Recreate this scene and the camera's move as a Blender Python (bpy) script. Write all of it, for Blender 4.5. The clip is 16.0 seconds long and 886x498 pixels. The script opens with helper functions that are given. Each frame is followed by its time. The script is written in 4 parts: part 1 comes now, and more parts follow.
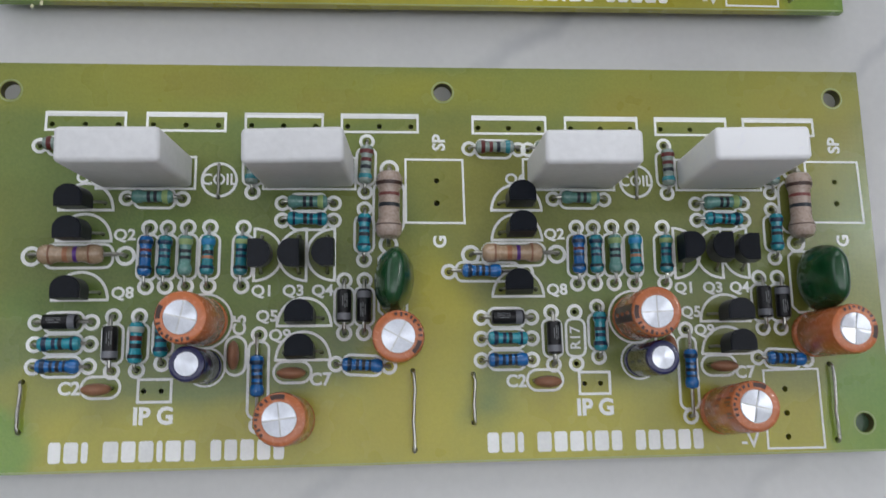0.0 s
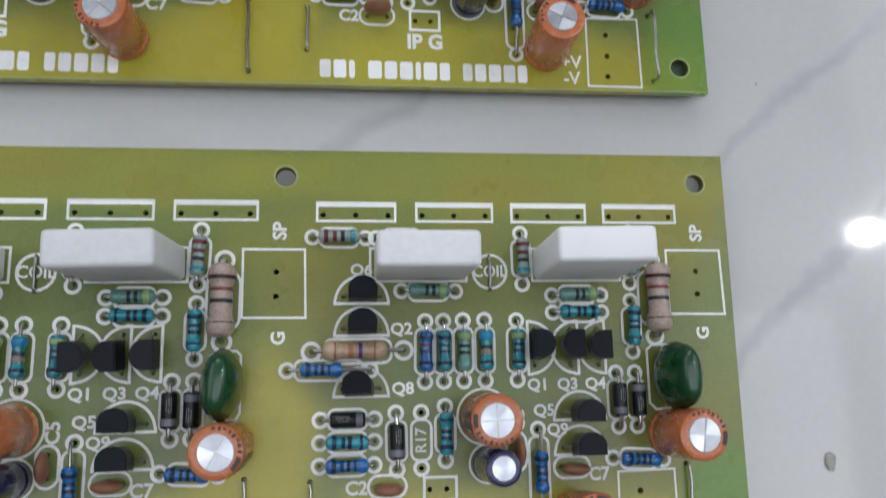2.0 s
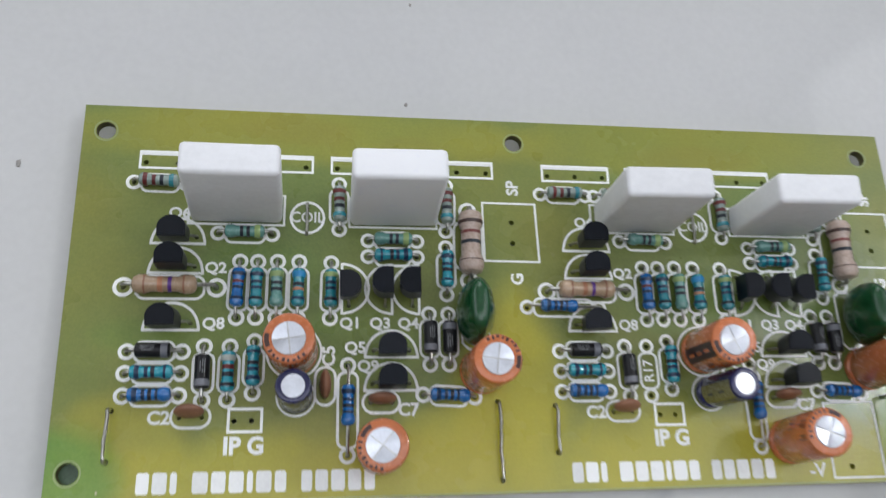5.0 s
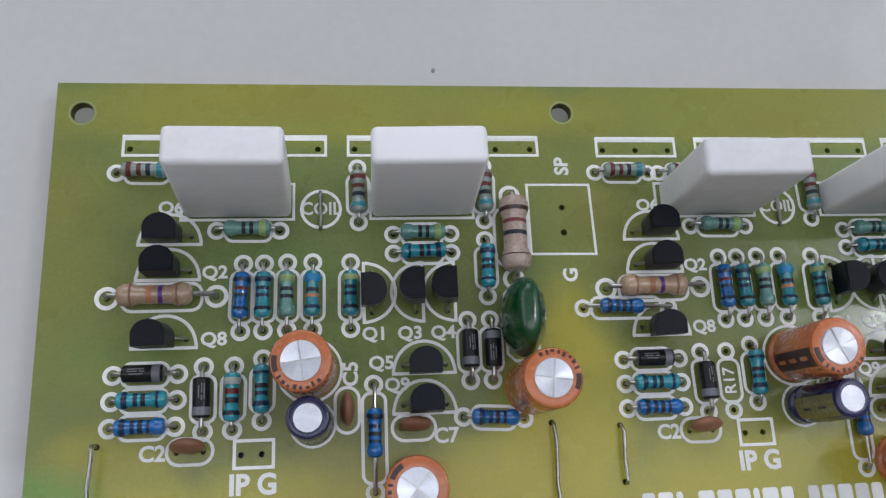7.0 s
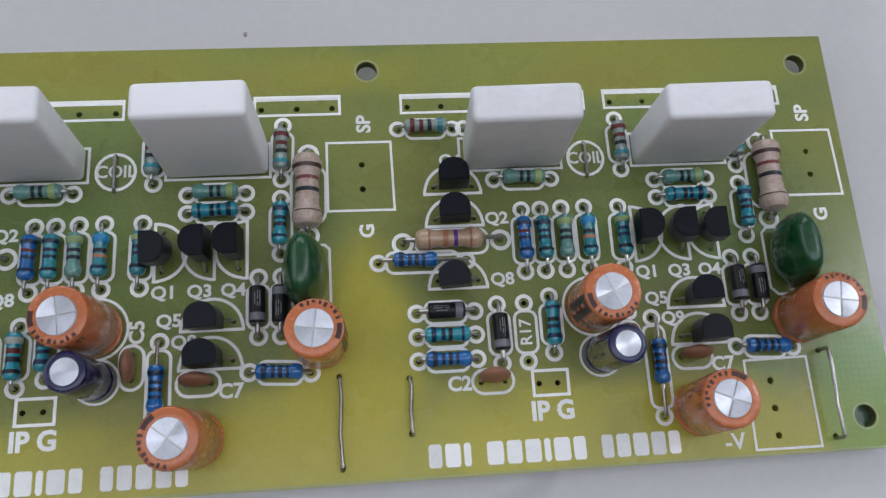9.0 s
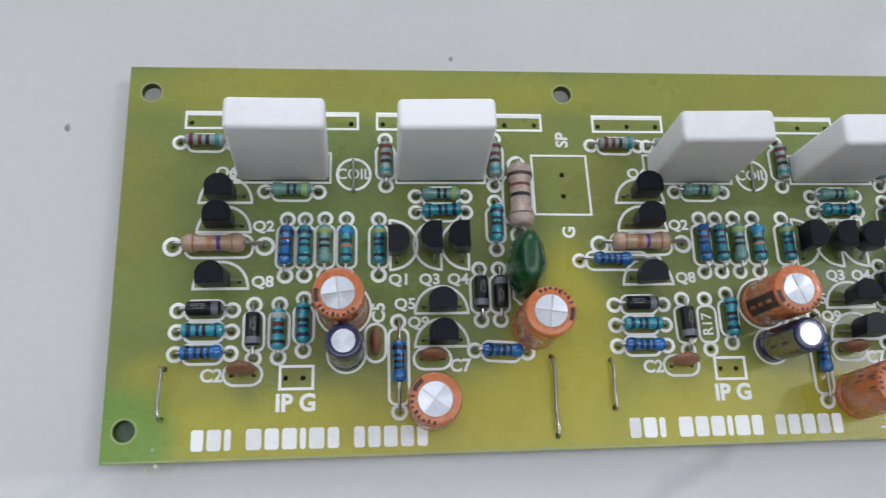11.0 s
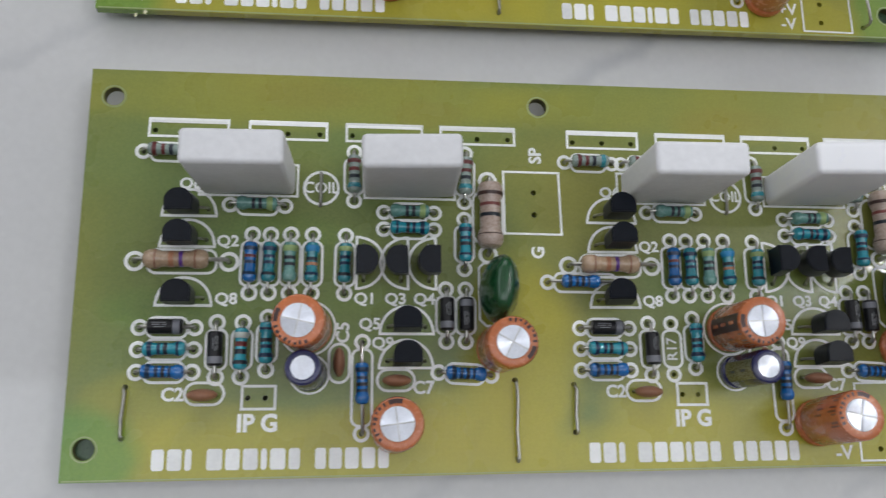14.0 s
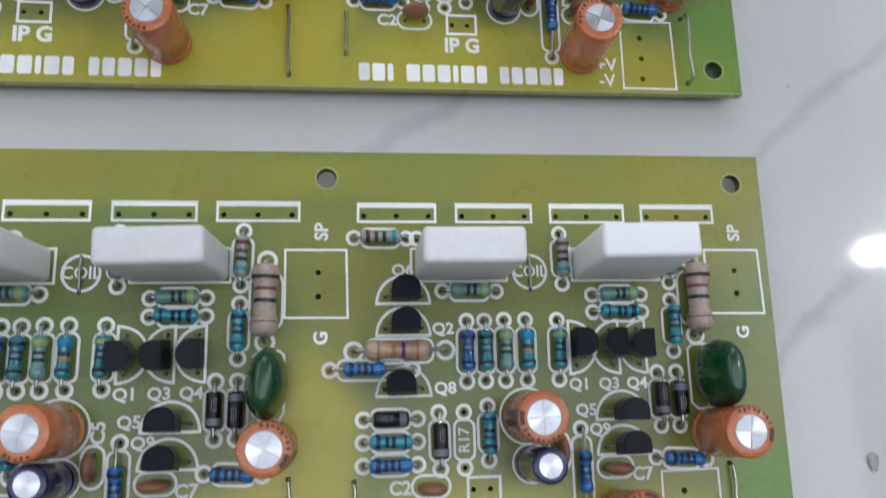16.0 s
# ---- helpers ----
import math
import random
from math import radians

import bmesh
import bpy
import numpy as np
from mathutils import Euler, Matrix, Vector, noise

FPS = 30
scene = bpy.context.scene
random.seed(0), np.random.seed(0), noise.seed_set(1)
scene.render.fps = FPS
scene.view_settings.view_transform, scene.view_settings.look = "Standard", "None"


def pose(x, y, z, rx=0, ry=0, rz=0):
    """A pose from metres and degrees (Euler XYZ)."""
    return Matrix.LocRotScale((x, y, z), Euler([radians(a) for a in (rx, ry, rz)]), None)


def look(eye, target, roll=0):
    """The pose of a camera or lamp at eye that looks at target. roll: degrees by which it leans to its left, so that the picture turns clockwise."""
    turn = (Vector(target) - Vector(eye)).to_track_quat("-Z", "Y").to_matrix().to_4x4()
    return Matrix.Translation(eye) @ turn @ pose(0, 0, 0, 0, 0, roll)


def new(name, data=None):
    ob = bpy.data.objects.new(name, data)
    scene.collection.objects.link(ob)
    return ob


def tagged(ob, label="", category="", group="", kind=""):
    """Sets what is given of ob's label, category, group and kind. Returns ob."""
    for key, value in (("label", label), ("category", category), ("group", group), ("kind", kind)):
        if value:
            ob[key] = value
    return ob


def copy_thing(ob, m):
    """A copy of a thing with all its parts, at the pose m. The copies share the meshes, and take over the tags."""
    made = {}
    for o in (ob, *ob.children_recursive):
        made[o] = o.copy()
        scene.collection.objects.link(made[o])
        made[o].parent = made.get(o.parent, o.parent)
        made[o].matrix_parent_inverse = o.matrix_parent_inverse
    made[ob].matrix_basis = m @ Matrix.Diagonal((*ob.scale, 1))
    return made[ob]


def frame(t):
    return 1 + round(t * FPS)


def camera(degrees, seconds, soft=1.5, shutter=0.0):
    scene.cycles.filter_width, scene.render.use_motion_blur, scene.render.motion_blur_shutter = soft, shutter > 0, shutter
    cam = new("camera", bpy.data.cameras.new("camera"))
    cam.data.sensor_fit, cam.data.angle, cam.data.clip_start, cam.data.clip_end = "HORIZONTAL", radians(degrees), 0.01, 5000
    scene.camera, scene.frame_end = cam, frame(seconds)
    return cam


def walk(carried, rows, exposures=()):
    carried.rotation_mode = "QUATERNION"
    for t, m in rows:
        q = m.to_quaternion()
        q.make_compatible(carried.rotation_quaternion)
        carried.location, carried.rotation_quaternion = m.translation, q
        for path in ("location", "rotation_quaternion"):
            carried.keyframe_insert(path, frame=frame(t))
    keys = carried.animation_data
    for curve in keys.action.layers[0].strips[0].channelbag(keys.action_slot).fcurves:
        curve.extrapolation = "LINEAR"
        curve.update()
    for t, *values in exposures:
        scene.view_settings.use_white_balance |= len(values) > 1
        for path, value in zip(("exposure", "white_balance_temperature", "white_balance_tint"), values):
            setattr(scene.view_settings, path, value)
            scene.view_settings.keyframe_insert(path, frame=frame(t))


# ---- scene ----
cam = camera(57.00, 16.0, soft=1.32, shutter=0.4)
PATH = [
    (0, (-1.267, -5.196, 14.023), (-1.0924, -4.8498, 12.0606), 26.13),
    (0.5, (-0.959, -5.533, 14.106), (-0.7502, -5.2123, 12.1429), 32.80),
    (1, (-0.211, -5.436, 13.896), (0.0431, -5.0971, 11.9416), 36.50),
    (1.5, (0.586, -4.619, 13.449), (0.8788, -4.3042, 11.4960), 42.26),
    (2, (0.628, -3.728, 13.728), (0.9154, -3.3601, 11.7829), 37.36),
    (2.5, (0.368, -3.095, 14.387), (0.6283, -2.5920, 12.4690), 27.10),
    (3, (-0.827, -1.579, 14.904), (-0.5210, -0.9883, 13.0178), 26.58),
    (3.5, (-1.699, -0.602, 15.057), (-1.4035, 0.0036, 13.1739), 25.47),
    (4, (-2.813, -0.085, 15.073), (-2.5252, 0.5333, 13.1925), 24.60),
    (4.5, (-3.751, 0.591, 14.987), (-3.4524, 1.2199, 13.1125), 25.32),
    (5, (-3.868, 1.116, 13.932), (-3.5478, 1.7648, 12.0679), 26.25),
    (5.2, (-4.070, 1.703, 13.215), (-3.7508, 2.3504, 11.3504), 25.36),
    (7.3, (-3.432, 2.311, 11.901), (-3.2061, 2.8655, 9.9929), 20.60),
    (7.5, (-2.372, 1.902, 11.852), (-2.1650, 2.4898, 9.9511), 17.57),
    (8, (-0.712, 1.845, 11.894), (-0.5174, 2.4285, 9.9913), 15.71),
    (8.2, (-0.202, 2.025, 11.628), (-0.0041, 2.5810, 9.7169), 16.72),
    (10.3, (-1.143, 0.635, 13.337), (-0.9720, 1.1874, 11.4222), 15.36),
    (10.5, (-2.353, 0.675, 13.330), (-2.1723, 1.2608, 11.4266), 15.45),
    (11, (-3.843, 0.821, 13.544), (-3.6384, 1.4223, 11.6479), 17.98),
    (11.5, (-4.873, -1.345, 13.265), (-4.6651, -0.7929, 11.3545), 21.06),
    (12, (-4.977, -3.182, 13.012), (-4.7357, -2.7169, 11.0815), 27.08),
    (12.5, (-5.074, -3.989, 13.123), (-4.8468, -3.5690, 11.1812), 28.36),
    (13, (-4.736, -4.764, 13.179), (-4.4943, -4.3713, 11.2331), 31.36),
    (13.5, (-4.300, -5.765, 13.568), (-4.0688, -5.3463, 11.6261), 29.19),
    (14, (-3.433, -5.737, 13.801), (-3.1910, -5.2879, 11.8673), 28.30),
    (14.5, (-1.829, -5.380, 13.529), (-1.5666, -4.9649, 11.5906), 32.17),
    (15, (0.333, -5.871, 13.212), (0.5103, -5.3916, 11.2784), 20.20),
    (15.5, (0.268, -5.337, 13.363), (0.5382, -4.9078, 11.4284), 31.64),
    (16, (0.033, -4.106, 13.614), (0.3089, -3.6810, 11.6792), 32.13),
]
EXPOSURES = [(0, -0.42, 6430, 10), (1.5, -0.46, 6410, 10), (2, -0.35, 6280, 10), (2.5, -0.27, 6210, 10), (3, -0.22, 6230, 10), (4, -0.13, 6360, 10), (5, -0.19, 6380, 10), (7.5, -0.51, 6250, 14), (8.2, -0.59, 6250, 15), (10.4, -0.15, 6110, 8), (11, -0.18, 6280, 10), (12, -0.28, 6280, 10), (13, -0.39, 6450, 10), (14, -0.37, 6490, 10), (15.5, -0.36, 6430, 10), (16, -0.28, 6180, 10)]
walk(cam, [(t, look(Vector(eye) * 0.01, Vector(target) * 0.01, roll)) for t, eye, target, roll in PATH], EXPOSURES)

MM = 0.001

# ---------- world and light ----------
world = bpy.data.worlds.new("world")
scene.world = world
world.use_nodes = True
wn = world.node_tree
sky = wn.nodes.new("ShaderNodeTexSky")
sky.sky_type, sky.sun_disc = "NISHITA", False
sky.sun_elevation, sky.sun_rotation = radians(50), radians(200)
wn.links.new(sky.outputs[0], wn.nodes["Background"].inputs[0])
wn.nodes["Background"].inputs[1].default_value = 0.1


def area_light(name, m, width, height, watts):
    lamp = bpy.data.lights.new(name, "AREA")
    lamp.shape, lamp.size, lamp.size_y, lamp.energy = "RECTANGLE", width, height, watts
    lamp.color = (0.978, 0.988, 1.0)
    new(name, lamp).matrix_world = m


# soft fill from three sides, added behind unseen window openings
area_light("added_fill_north", look((-0.2, 2.06, 1.51), (-0.2, 0.0, 0.9)), 2.5, 1.28, 25)
area_light("added_fill_west", look((-2.06, 0.80, 1.62), (0.0, 0.80, 0.9)), 2.1, 1.5, 13)
area_light("added_fill_east", look((2.06, 0.75, 1.62), (0.0, 0.75, 0.9)), 1.7, 1.5, 9)
area_light("roof_light", look((0.05, -0.31, 2.69), (0.05, -0.31, 0.0)), 3.7, 1.2, 30)


# ---------- materials ----------
def shader(name, colour=(0.5, 0.5, 0.5), rough=0.5, metal=0.0, coat=0.0, ior=1.5):
    m = bpy.data.materials.new(name)
    m.use_nodes = True
    b = m.node_tree.nodes["Principled BSDF"]
    b.inputs["Base Color"].default_value = (*colour, 1)
    b.inputs["Roughness"].default_value = rough
    b.inputs["Metallic"].default_value = metal
    b.inputs["Coat Weight"].default_value = coat
    b.inputs["Coat Roughness"].default_value = 0.08
    b.inputs["IOR"].default_value = ior
    return m, m.node_tree, b


def coords(nt, scale=(1, 1, 1), turn=0.0, world_space=True):
    if world_space:
        src = nt.nodes.new("ShaderNodeNewGeometry").outputs["Position"]
    else:
        src = nt.nodes.new("ShaderNodeTexCoord").outputs["Object"]
    mp = nt.nodes.new("ShaderNodeMapping")
    mp.inputs["Scale"].default_value = scale
    mp.inputs["Rotation"].default_value = (0, 0, turn)
    nt.links.new(src, mp.inputs["Vector"])
    return mp.outputs[0]


def noise_tex(nt, vec, scale, detail=3.0, rough=0.55):
    n = nt.nodes.new("ShaderNodeTexNoise")
    n.inputs["Scale"].default_value, n.inputs["Detail"].default_value, n.inputs["Roughness"].default_value = scale, detail, rough
    nt.links.new(vec, n.inputs["Vector"])
    return n.outputs["Fac"]


def ramp(nt, fac, stops):
    r = nt.nodes.new("ShaderNodeValToRGB")
    while len(r.color_ramp.elements) < len(stops):
        r.color_ramp.elements.new(0.5)
    for e, (p, c) in zip(r.color_ramp.elements, stops):
        e.position, e.color = p, (*c, 1)
    nt.links.new(fac, r.inputs[0])
    return r.outputs[0]


def mix(nt, fac, a, b, how="MIX"):
    n = nt.nodes.new("ShaderNodeMix")
    n.data_type, n.blend_type = "RGBA", how
    for sock, v in ((n.inputs[0], fac), (n.inputs[6], a), (n.inputs[7], b)):
        if isinstance(v, (int, float)):
            sock.default_value = v
        elif isinstance(v, tuple):
            sock.default_value = (*v, 1)
        else:
            nt.links.new(v, sock)
    return n.outputs[2]


def maths(nt, op, a, b=0.0):
    n = nt.nodes.new("ShaderNodeMath")
    n.operation = op
    for sock, v in zip(n.inputs, (a, b)):
        if isinstance(v, (int, float)):
            sock.default_value = v
        else:
            nt.links.new(v, sock)
    return n.outputs[0]


def bump(nt, b, height, strength, distance):
    n = nt.nodes.new("ShaderNodeBump")
    n.inputs["Strength"].default_value, n.inputs["Distance"].default_value = strength, distance
    nt.links.new(height, n.inputs["Height"])
    nt.links.new(n.outputs[0], b.inputs["Normal"])


def worn(name, colour, rough=0.4, amount=0.18, size=900.0, metal=0.0, coat=0.0, relief=0.02, ior=1.5):
    """A plain finish with fine grain, blotches and a little relief; each object a shade of its own."""
    m, nt, b = shader(name, colour, rough, metal, coat, ior)
    v = coords(nt)
    fine, broad = noise_tex(nt, v, size * 4, 2), noise_tex(nt, v, size, 3)
    dark = tuple(c * (1 - amount) for c in colour)
    light = tuple(min(1, c * (1 + amount)) for c in colour)
    c = ramp(nt, mix(nt, 0.4, broad, fine), [(0.3, dark), (0.7, light)])
    rnd = nt.nodes.new("ShaderNodeObjectInfo").outputs["Random"]
    hsv = nt.nodes.new("ShaderNodeHueSaturation")
    nt.links.new(maths(nt, "MULTIPLY_ADD", rnd, 0.25), hsv.inputs["Value"])
    hsv.inputs["Value"].links[0].from_node.inputs[2].default_value = 0.87
    nt.links.new(c, hsv.inputs["Color"])
    nt.links.new(hsv.outputs[0], b.inputs["Base Color"])
    nt.links.new(maths(nt, "ADD", maths(nt, "MULTIPLY", fine, 0.14), rough - 0.07), b.inputs["Roughness"])
    bump(nt, b, fine, 0.35, relief * MM)
    return m


def spin_highlight(m):
    """Turned metal: the gloss spreads outwards from the part's own axis."""
    nt = m.node_tree
    b = next(n for n in nt.nodes if n.type == "BSDF_PRINCIPLED")
    turn = nt.nodes.new("ShaderNodeVectorTransform")
    turn.vector_type, turn.convert_from, turn.convert_to = "VECTOR", "OBJECT", "WORLD"
    flat = nt.nodes.new("ShaderNodeVectorMath")
    flat.operation = "MULTIPLY"
    flat.inputs[1].default_value = (1, 1, 0)
    nt.links.new(nt.nodes.new("ShaderNodeTexCoord").outputs["Object"], flat.inputs[0])
    nt.links.new(flat.outputs[0], turn.inputs[0])
    unit = nt.nodes.new("ShaderNodeVectorMath")
    unit.operation = "NORMALIZE"
    nt.links.new(turn.outputs[0], unit.inputs[0])
    nt.links.new(unit.outputs[0], b.inputs["Tangent"])
    b.inputs["Anisotropic"].default_value = 0.8


def board_material():
    m, nt, b = shader("green_yellow_laminate", rough=0.24, coat=0.35, ior=1.42)
    v = coords(nt)
    own = coords(nt, world_space=False)
    a, c, d = noise_tex(nt, v, 24, 2), noise_tex(nt, v, 70, 3), noise_tex(nt, v, 2600, 2)
    col = ramp(nt, a, [(0.34, (0.160, 0.232, 0.070)), (0.47, (0.200, 0.244, 0.065)), (0.56, (0.238, 0.254, 0.060)), (0.68, (0.292, 0.270, 0.052))])
    col = mix(nt, maths(nt, "MULTIPLY", c, 0.22), col, (0.140, 0.235, 0.080))

    def area(cx, cy, rx, ry, soft):
        """How far a place of the board lies inside an oval area with a ragged rim."""
        sep = nt.nodes.new("ShaderNodeSeparateXYZ")
        nt.links.new(own, sep.inputs[0])
        u = maths(nt, "DIVIDE", maths(nt, "SUBTRACT", sep.outputs[0], cx * MM), rx * MM)
        w = maths(nt, "DIVIDE", maths(nt, "SUBTRACT", sep.outputs[1], cy * MM), ry * MM)
        r2 = maths(nt, "ADD", maths(nt, "MULTIPLY", u, u), maths(nt, "MULTIPLY", w, w))
        r2 = maths(nt, "ADD", r2, maths(nt, "MULTIPLY", maths(nt, "SUBTRACT", c, 0.5), 1.6))
        mr = nt.nodes.new("ShaderNodeMapRange")
        mr.interpolation_type = "SMOOTHSTEP"
        mr.inputs["From Min"].default_value, mr.inputs["From Max"].default_value = 1.0 - soft, 1.0 + soft
        mr.inputs["To Min"].default_value, mr.inputs["To Max"].default_value = 1.0, 0.0
        nt.links.new(r2, mr.inputs["Value"])
        return mr.outputs[0]

    for cx, cy, rx, ry, k in ((-4, -46, 10, 17, 0.85), (-30, -61.0, 46, 8, 0.75), (38, -60.5, 36, 9, 0.72), (-12, -55, 12, 7, 0.65), (-66, -53, 9, 6, 0.4), (20, -55, 12, 8, 0.45), (-40, 0.5, 40, 6, 0.34), (36, 0.5, 42, 6, 0.3)):
        col = mix(nt, maths(nt, "MULTIPLY", area(cx, cy, rx, ry, 0.7), k), col, (0.50, 0.440, 0.038))
    for cx, cy, rx, ry, k in ((-75, -60, 9, 8, 0.75), (73, -57, 8, 12, 0.65), (-57, -37, 14, 4, 0.3), (30, -32, 14, 6, 0.35), (-30, -38, 12, 6, 0.35), (-46, -27, 14, 6, 0.3), (50, -30, 10, 6, 0.3)):
        col = mix(nt, maths(nt, "MULTIPLY", area(cx, cy, rx, ry, 0.6), k), col, (0.120, 0.320, 0.050))
    for cx, cy, rx, ry, k in ((-40, 1, 9, 3, 0.22), (36, -2, 12, 3, 0.2), (-20, -2, 6, 2.5, 0.18)):
        col = mix(nt, maths(nt, "MULTIPLY", area(cx, cy, rx, ry, 0.7), k), col, (0.30, 0.215, 0.040))
    # copper on the underside shows through as darker, greener fields
    for cx, cy, rx, ry, k in ((-44, -29, 27, 15, 0.5), (-16, -29, 11, 15, 0.42), (28, -29, 25, 15, 0.5), (57, -29, 14, 15, 0.42), (-40, -44, 30, 7, 0.3), (32, -44, 30, 7, 0.3)):
        col = mix(nt, maths(nt, "MULTIPLY", area(cx, cy, rx, ry, 0.5), k), col, (0.105, 0.140, 0.042))
    col = mix(nt, 0.12, col, ramp(nt, d, [(0.35, (0.13, 0.14, 0.025)), (0.65, (0.36, 0.36, 0.085))]))
    nt.links.new(col, b.inputs["Base Color"])
    # woven glass: two fine crossed waves
    waves = []
    for axis in ("X", "Y"):
        w = nt.nodes.new("ShaderNodeTexWave")
        w.bands_direction = axis
        w.inputs["Scale"].default_value = 320
        nt.links.new(v, w.inputs["Vector"])
        waves.append(w.outputs["Fac"])
    bump(nt, b, maths(nt, "ADD", maths(nt, "ADD", waves[0], waves[1]), maths(nt, "MULTIPLY", a, 30.0)), 0.3, 0.012 * MM)
    b.inputs["Coat Roughness"].default_value = 0.16
    nt.links.new(maths(nt, "ADD", maths(nt, "MULTIPLY", c, 0.16), 0.20), b.inputs["Roughness"])
    return m


def floor_material():
    m, nt, b = shader("polished_marble_tile", rough=0.09)
    v = coords(nt)
    cloud, fine = noise_tex(nt, v, 9, 4), noise_tex(nt, v, 700, 3)
    col = ramp(nt, cloud, [(0.3, (0.60, 0.60, 0.60)), (0.7, (0.69, 0.685, 0.675))])
    col = mix(nt, 0.05, col, ramp(nt, fine, [(0.3, (0.4, 0.4, 0.4)), (0.7, (0.9, 0.9, 0.9))]))
    sep = nt.nodes.new("ShaderNodeSeparateXYZ")
    nt.links.new(v, sep.inputs[0])
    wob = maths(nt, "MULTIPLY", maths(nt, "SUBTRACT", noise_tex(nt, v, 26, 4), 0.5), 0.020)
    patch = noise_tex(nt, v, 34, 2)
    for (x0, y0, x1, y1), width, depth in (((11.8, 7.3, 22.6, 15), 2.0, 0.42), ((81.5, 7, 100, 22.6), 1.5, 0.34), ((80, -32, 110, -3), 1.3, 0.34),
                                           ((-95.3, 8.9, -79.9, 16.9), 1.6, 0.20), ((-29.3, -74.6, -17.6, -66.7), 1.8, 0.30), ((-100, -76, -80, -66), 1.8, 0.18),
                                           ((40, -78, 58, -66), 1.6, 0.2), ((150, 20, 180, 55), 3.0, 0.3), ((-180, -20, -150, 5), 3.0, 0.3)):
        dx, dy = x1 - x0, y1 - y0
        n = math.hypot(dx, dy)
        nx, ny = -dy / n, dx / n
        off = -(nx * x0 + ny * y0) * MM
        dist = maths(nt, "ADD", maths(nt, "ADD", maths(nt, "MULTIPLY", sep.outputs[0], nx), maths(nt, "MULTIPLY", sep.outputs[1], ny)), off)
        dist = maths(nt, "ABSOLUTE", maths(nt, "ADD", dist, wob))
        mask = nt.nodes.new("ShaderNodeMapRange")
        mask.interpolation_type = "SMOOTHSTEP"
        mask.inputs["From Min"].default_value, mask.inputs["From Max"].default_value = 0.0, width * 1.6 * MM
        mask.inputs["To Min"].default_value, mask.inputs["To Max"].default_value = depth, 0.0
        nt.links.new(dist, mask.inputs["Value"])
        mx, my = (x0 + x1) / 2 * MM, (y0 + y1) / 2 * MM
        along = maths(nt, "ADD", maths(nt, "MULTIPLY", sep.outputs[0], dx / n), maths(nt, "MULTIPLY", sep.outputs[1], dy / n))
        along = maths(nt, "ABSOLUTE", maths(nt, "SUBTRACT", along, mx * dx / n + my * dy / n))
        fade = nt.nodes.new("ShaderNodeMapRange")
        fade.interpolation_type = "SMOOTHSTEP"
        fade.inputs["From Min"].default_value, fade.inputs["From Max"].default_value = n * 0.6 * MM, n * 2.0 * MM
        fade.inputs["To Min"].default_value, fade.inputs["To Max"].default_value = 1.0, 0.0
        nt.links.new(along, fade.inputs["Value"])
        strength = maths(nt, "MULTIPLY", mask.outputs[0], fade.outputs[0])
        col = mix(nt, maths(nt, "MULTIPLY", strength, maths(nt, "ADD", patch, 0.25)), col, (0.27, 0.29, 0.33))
    nt.links.new(col, b.inputs["Base Color"])
    nt.links.new(maths(nt, "ADD", maths(nt, "MULTIPLY", fine, 0.03), 0.035), b.inputs["Roughness"])
    return m


PCB = board_material()
FLOOR = floor_material()
INK = worn("white_screen_ink", (0.92, 0.93, 0.91), 0.55, 0.07, 500, relief=0.01)
TIN = worn("tinned_copper_wire", (0.44, 0.43, 0.40), 0.3, 0.2, 800, metal=1.0)
SOLDER = worn("dull_solder", (0.5, 0.5, 0.5), 0.35, 0.2, 800, metal=1.0)
CEMENT = worn("white_cement_ceramic", (0.92, 0.92, 0.94), 0.58, 0.05, 260, relief=0.05)
EPOXY = worn("black_epoxy", (0.005, 0.007, 0.012), 0.36, 0.3, 900, ior=1.28)
DIODE = worn("black_diode_plastic", (0.010, 0.010, 0.012), 0.3, 0.3, 900, ior=1.4)
SILVER = worn("silver_band", (0.17, 0.175, 0.20), 0.4, 0.12, 900)
GREYPRINT = worn("grey_print", (0.17, 0.175, 0.185), 0.5, 0.1, 900)
TEAL = worn("teal_lacquer", (0.024, 0.235, 0.285), 0.24, 0.16, 500, coat=0.85)
AQUA = worn("aqua_lacquer", (0.022, 0.29, 0.37), 0.24, 0.14, 500, coat=0.85)
BLUE = worn("blue_lacquer", (0.008, 0.130, 0.40), 0.24, 0.16, 500, coat=0.85)
PALE = worn("pale_green_lacquer", (0.125, 0.285, 0.25), 0.26, 0.14, 500, coat=0.85)
BEIGE = worn("beige_lacquer", (0.46, 0.32, 0.21), 0.26, 0.12, 500, coat=0.85)
PINKISH = worn("pinkish_beige_lacquer", (0.47, 0.36, 0.30), 0.28, 0.1, 500, coat=0.4)
GREYGREEN = worn("grey_green_lacquer", (0.24, 0.31, 0.28), 0.26, 0.14, 500, coat=0.85)
BLACKBAND = worn("black_band", (0.012, 0.018, 0.028), 0.35, 0.2)
NAVYBAND = worn("navy_band", (0.006, 0.028, 0.07), 0.3, 0.2)
REDBAND = worn("red_brown_band", (0.125, 0.018, 0.018), 0.35, 0.15)
ORANGEBAND = worn("orange_band", (0.43, 0.19, 0.10), 0.35, 0.12)
YELLOWBAND = worn("yellow_green_band", (0.30, 0.42, 0.16), 0.35, 0.12)
VIOLETBAND = worn("violet_band", (0.10, 0.035, 0.22), 0.35, 0.12)
SKYBAND = worn("sky_blue_band", (0.02, 0.25, 0.52), 0.3, 0.12)
PALEBAND = worn("pale_band", (0.46, 0.50, 0.46), 0.35, 0.1)
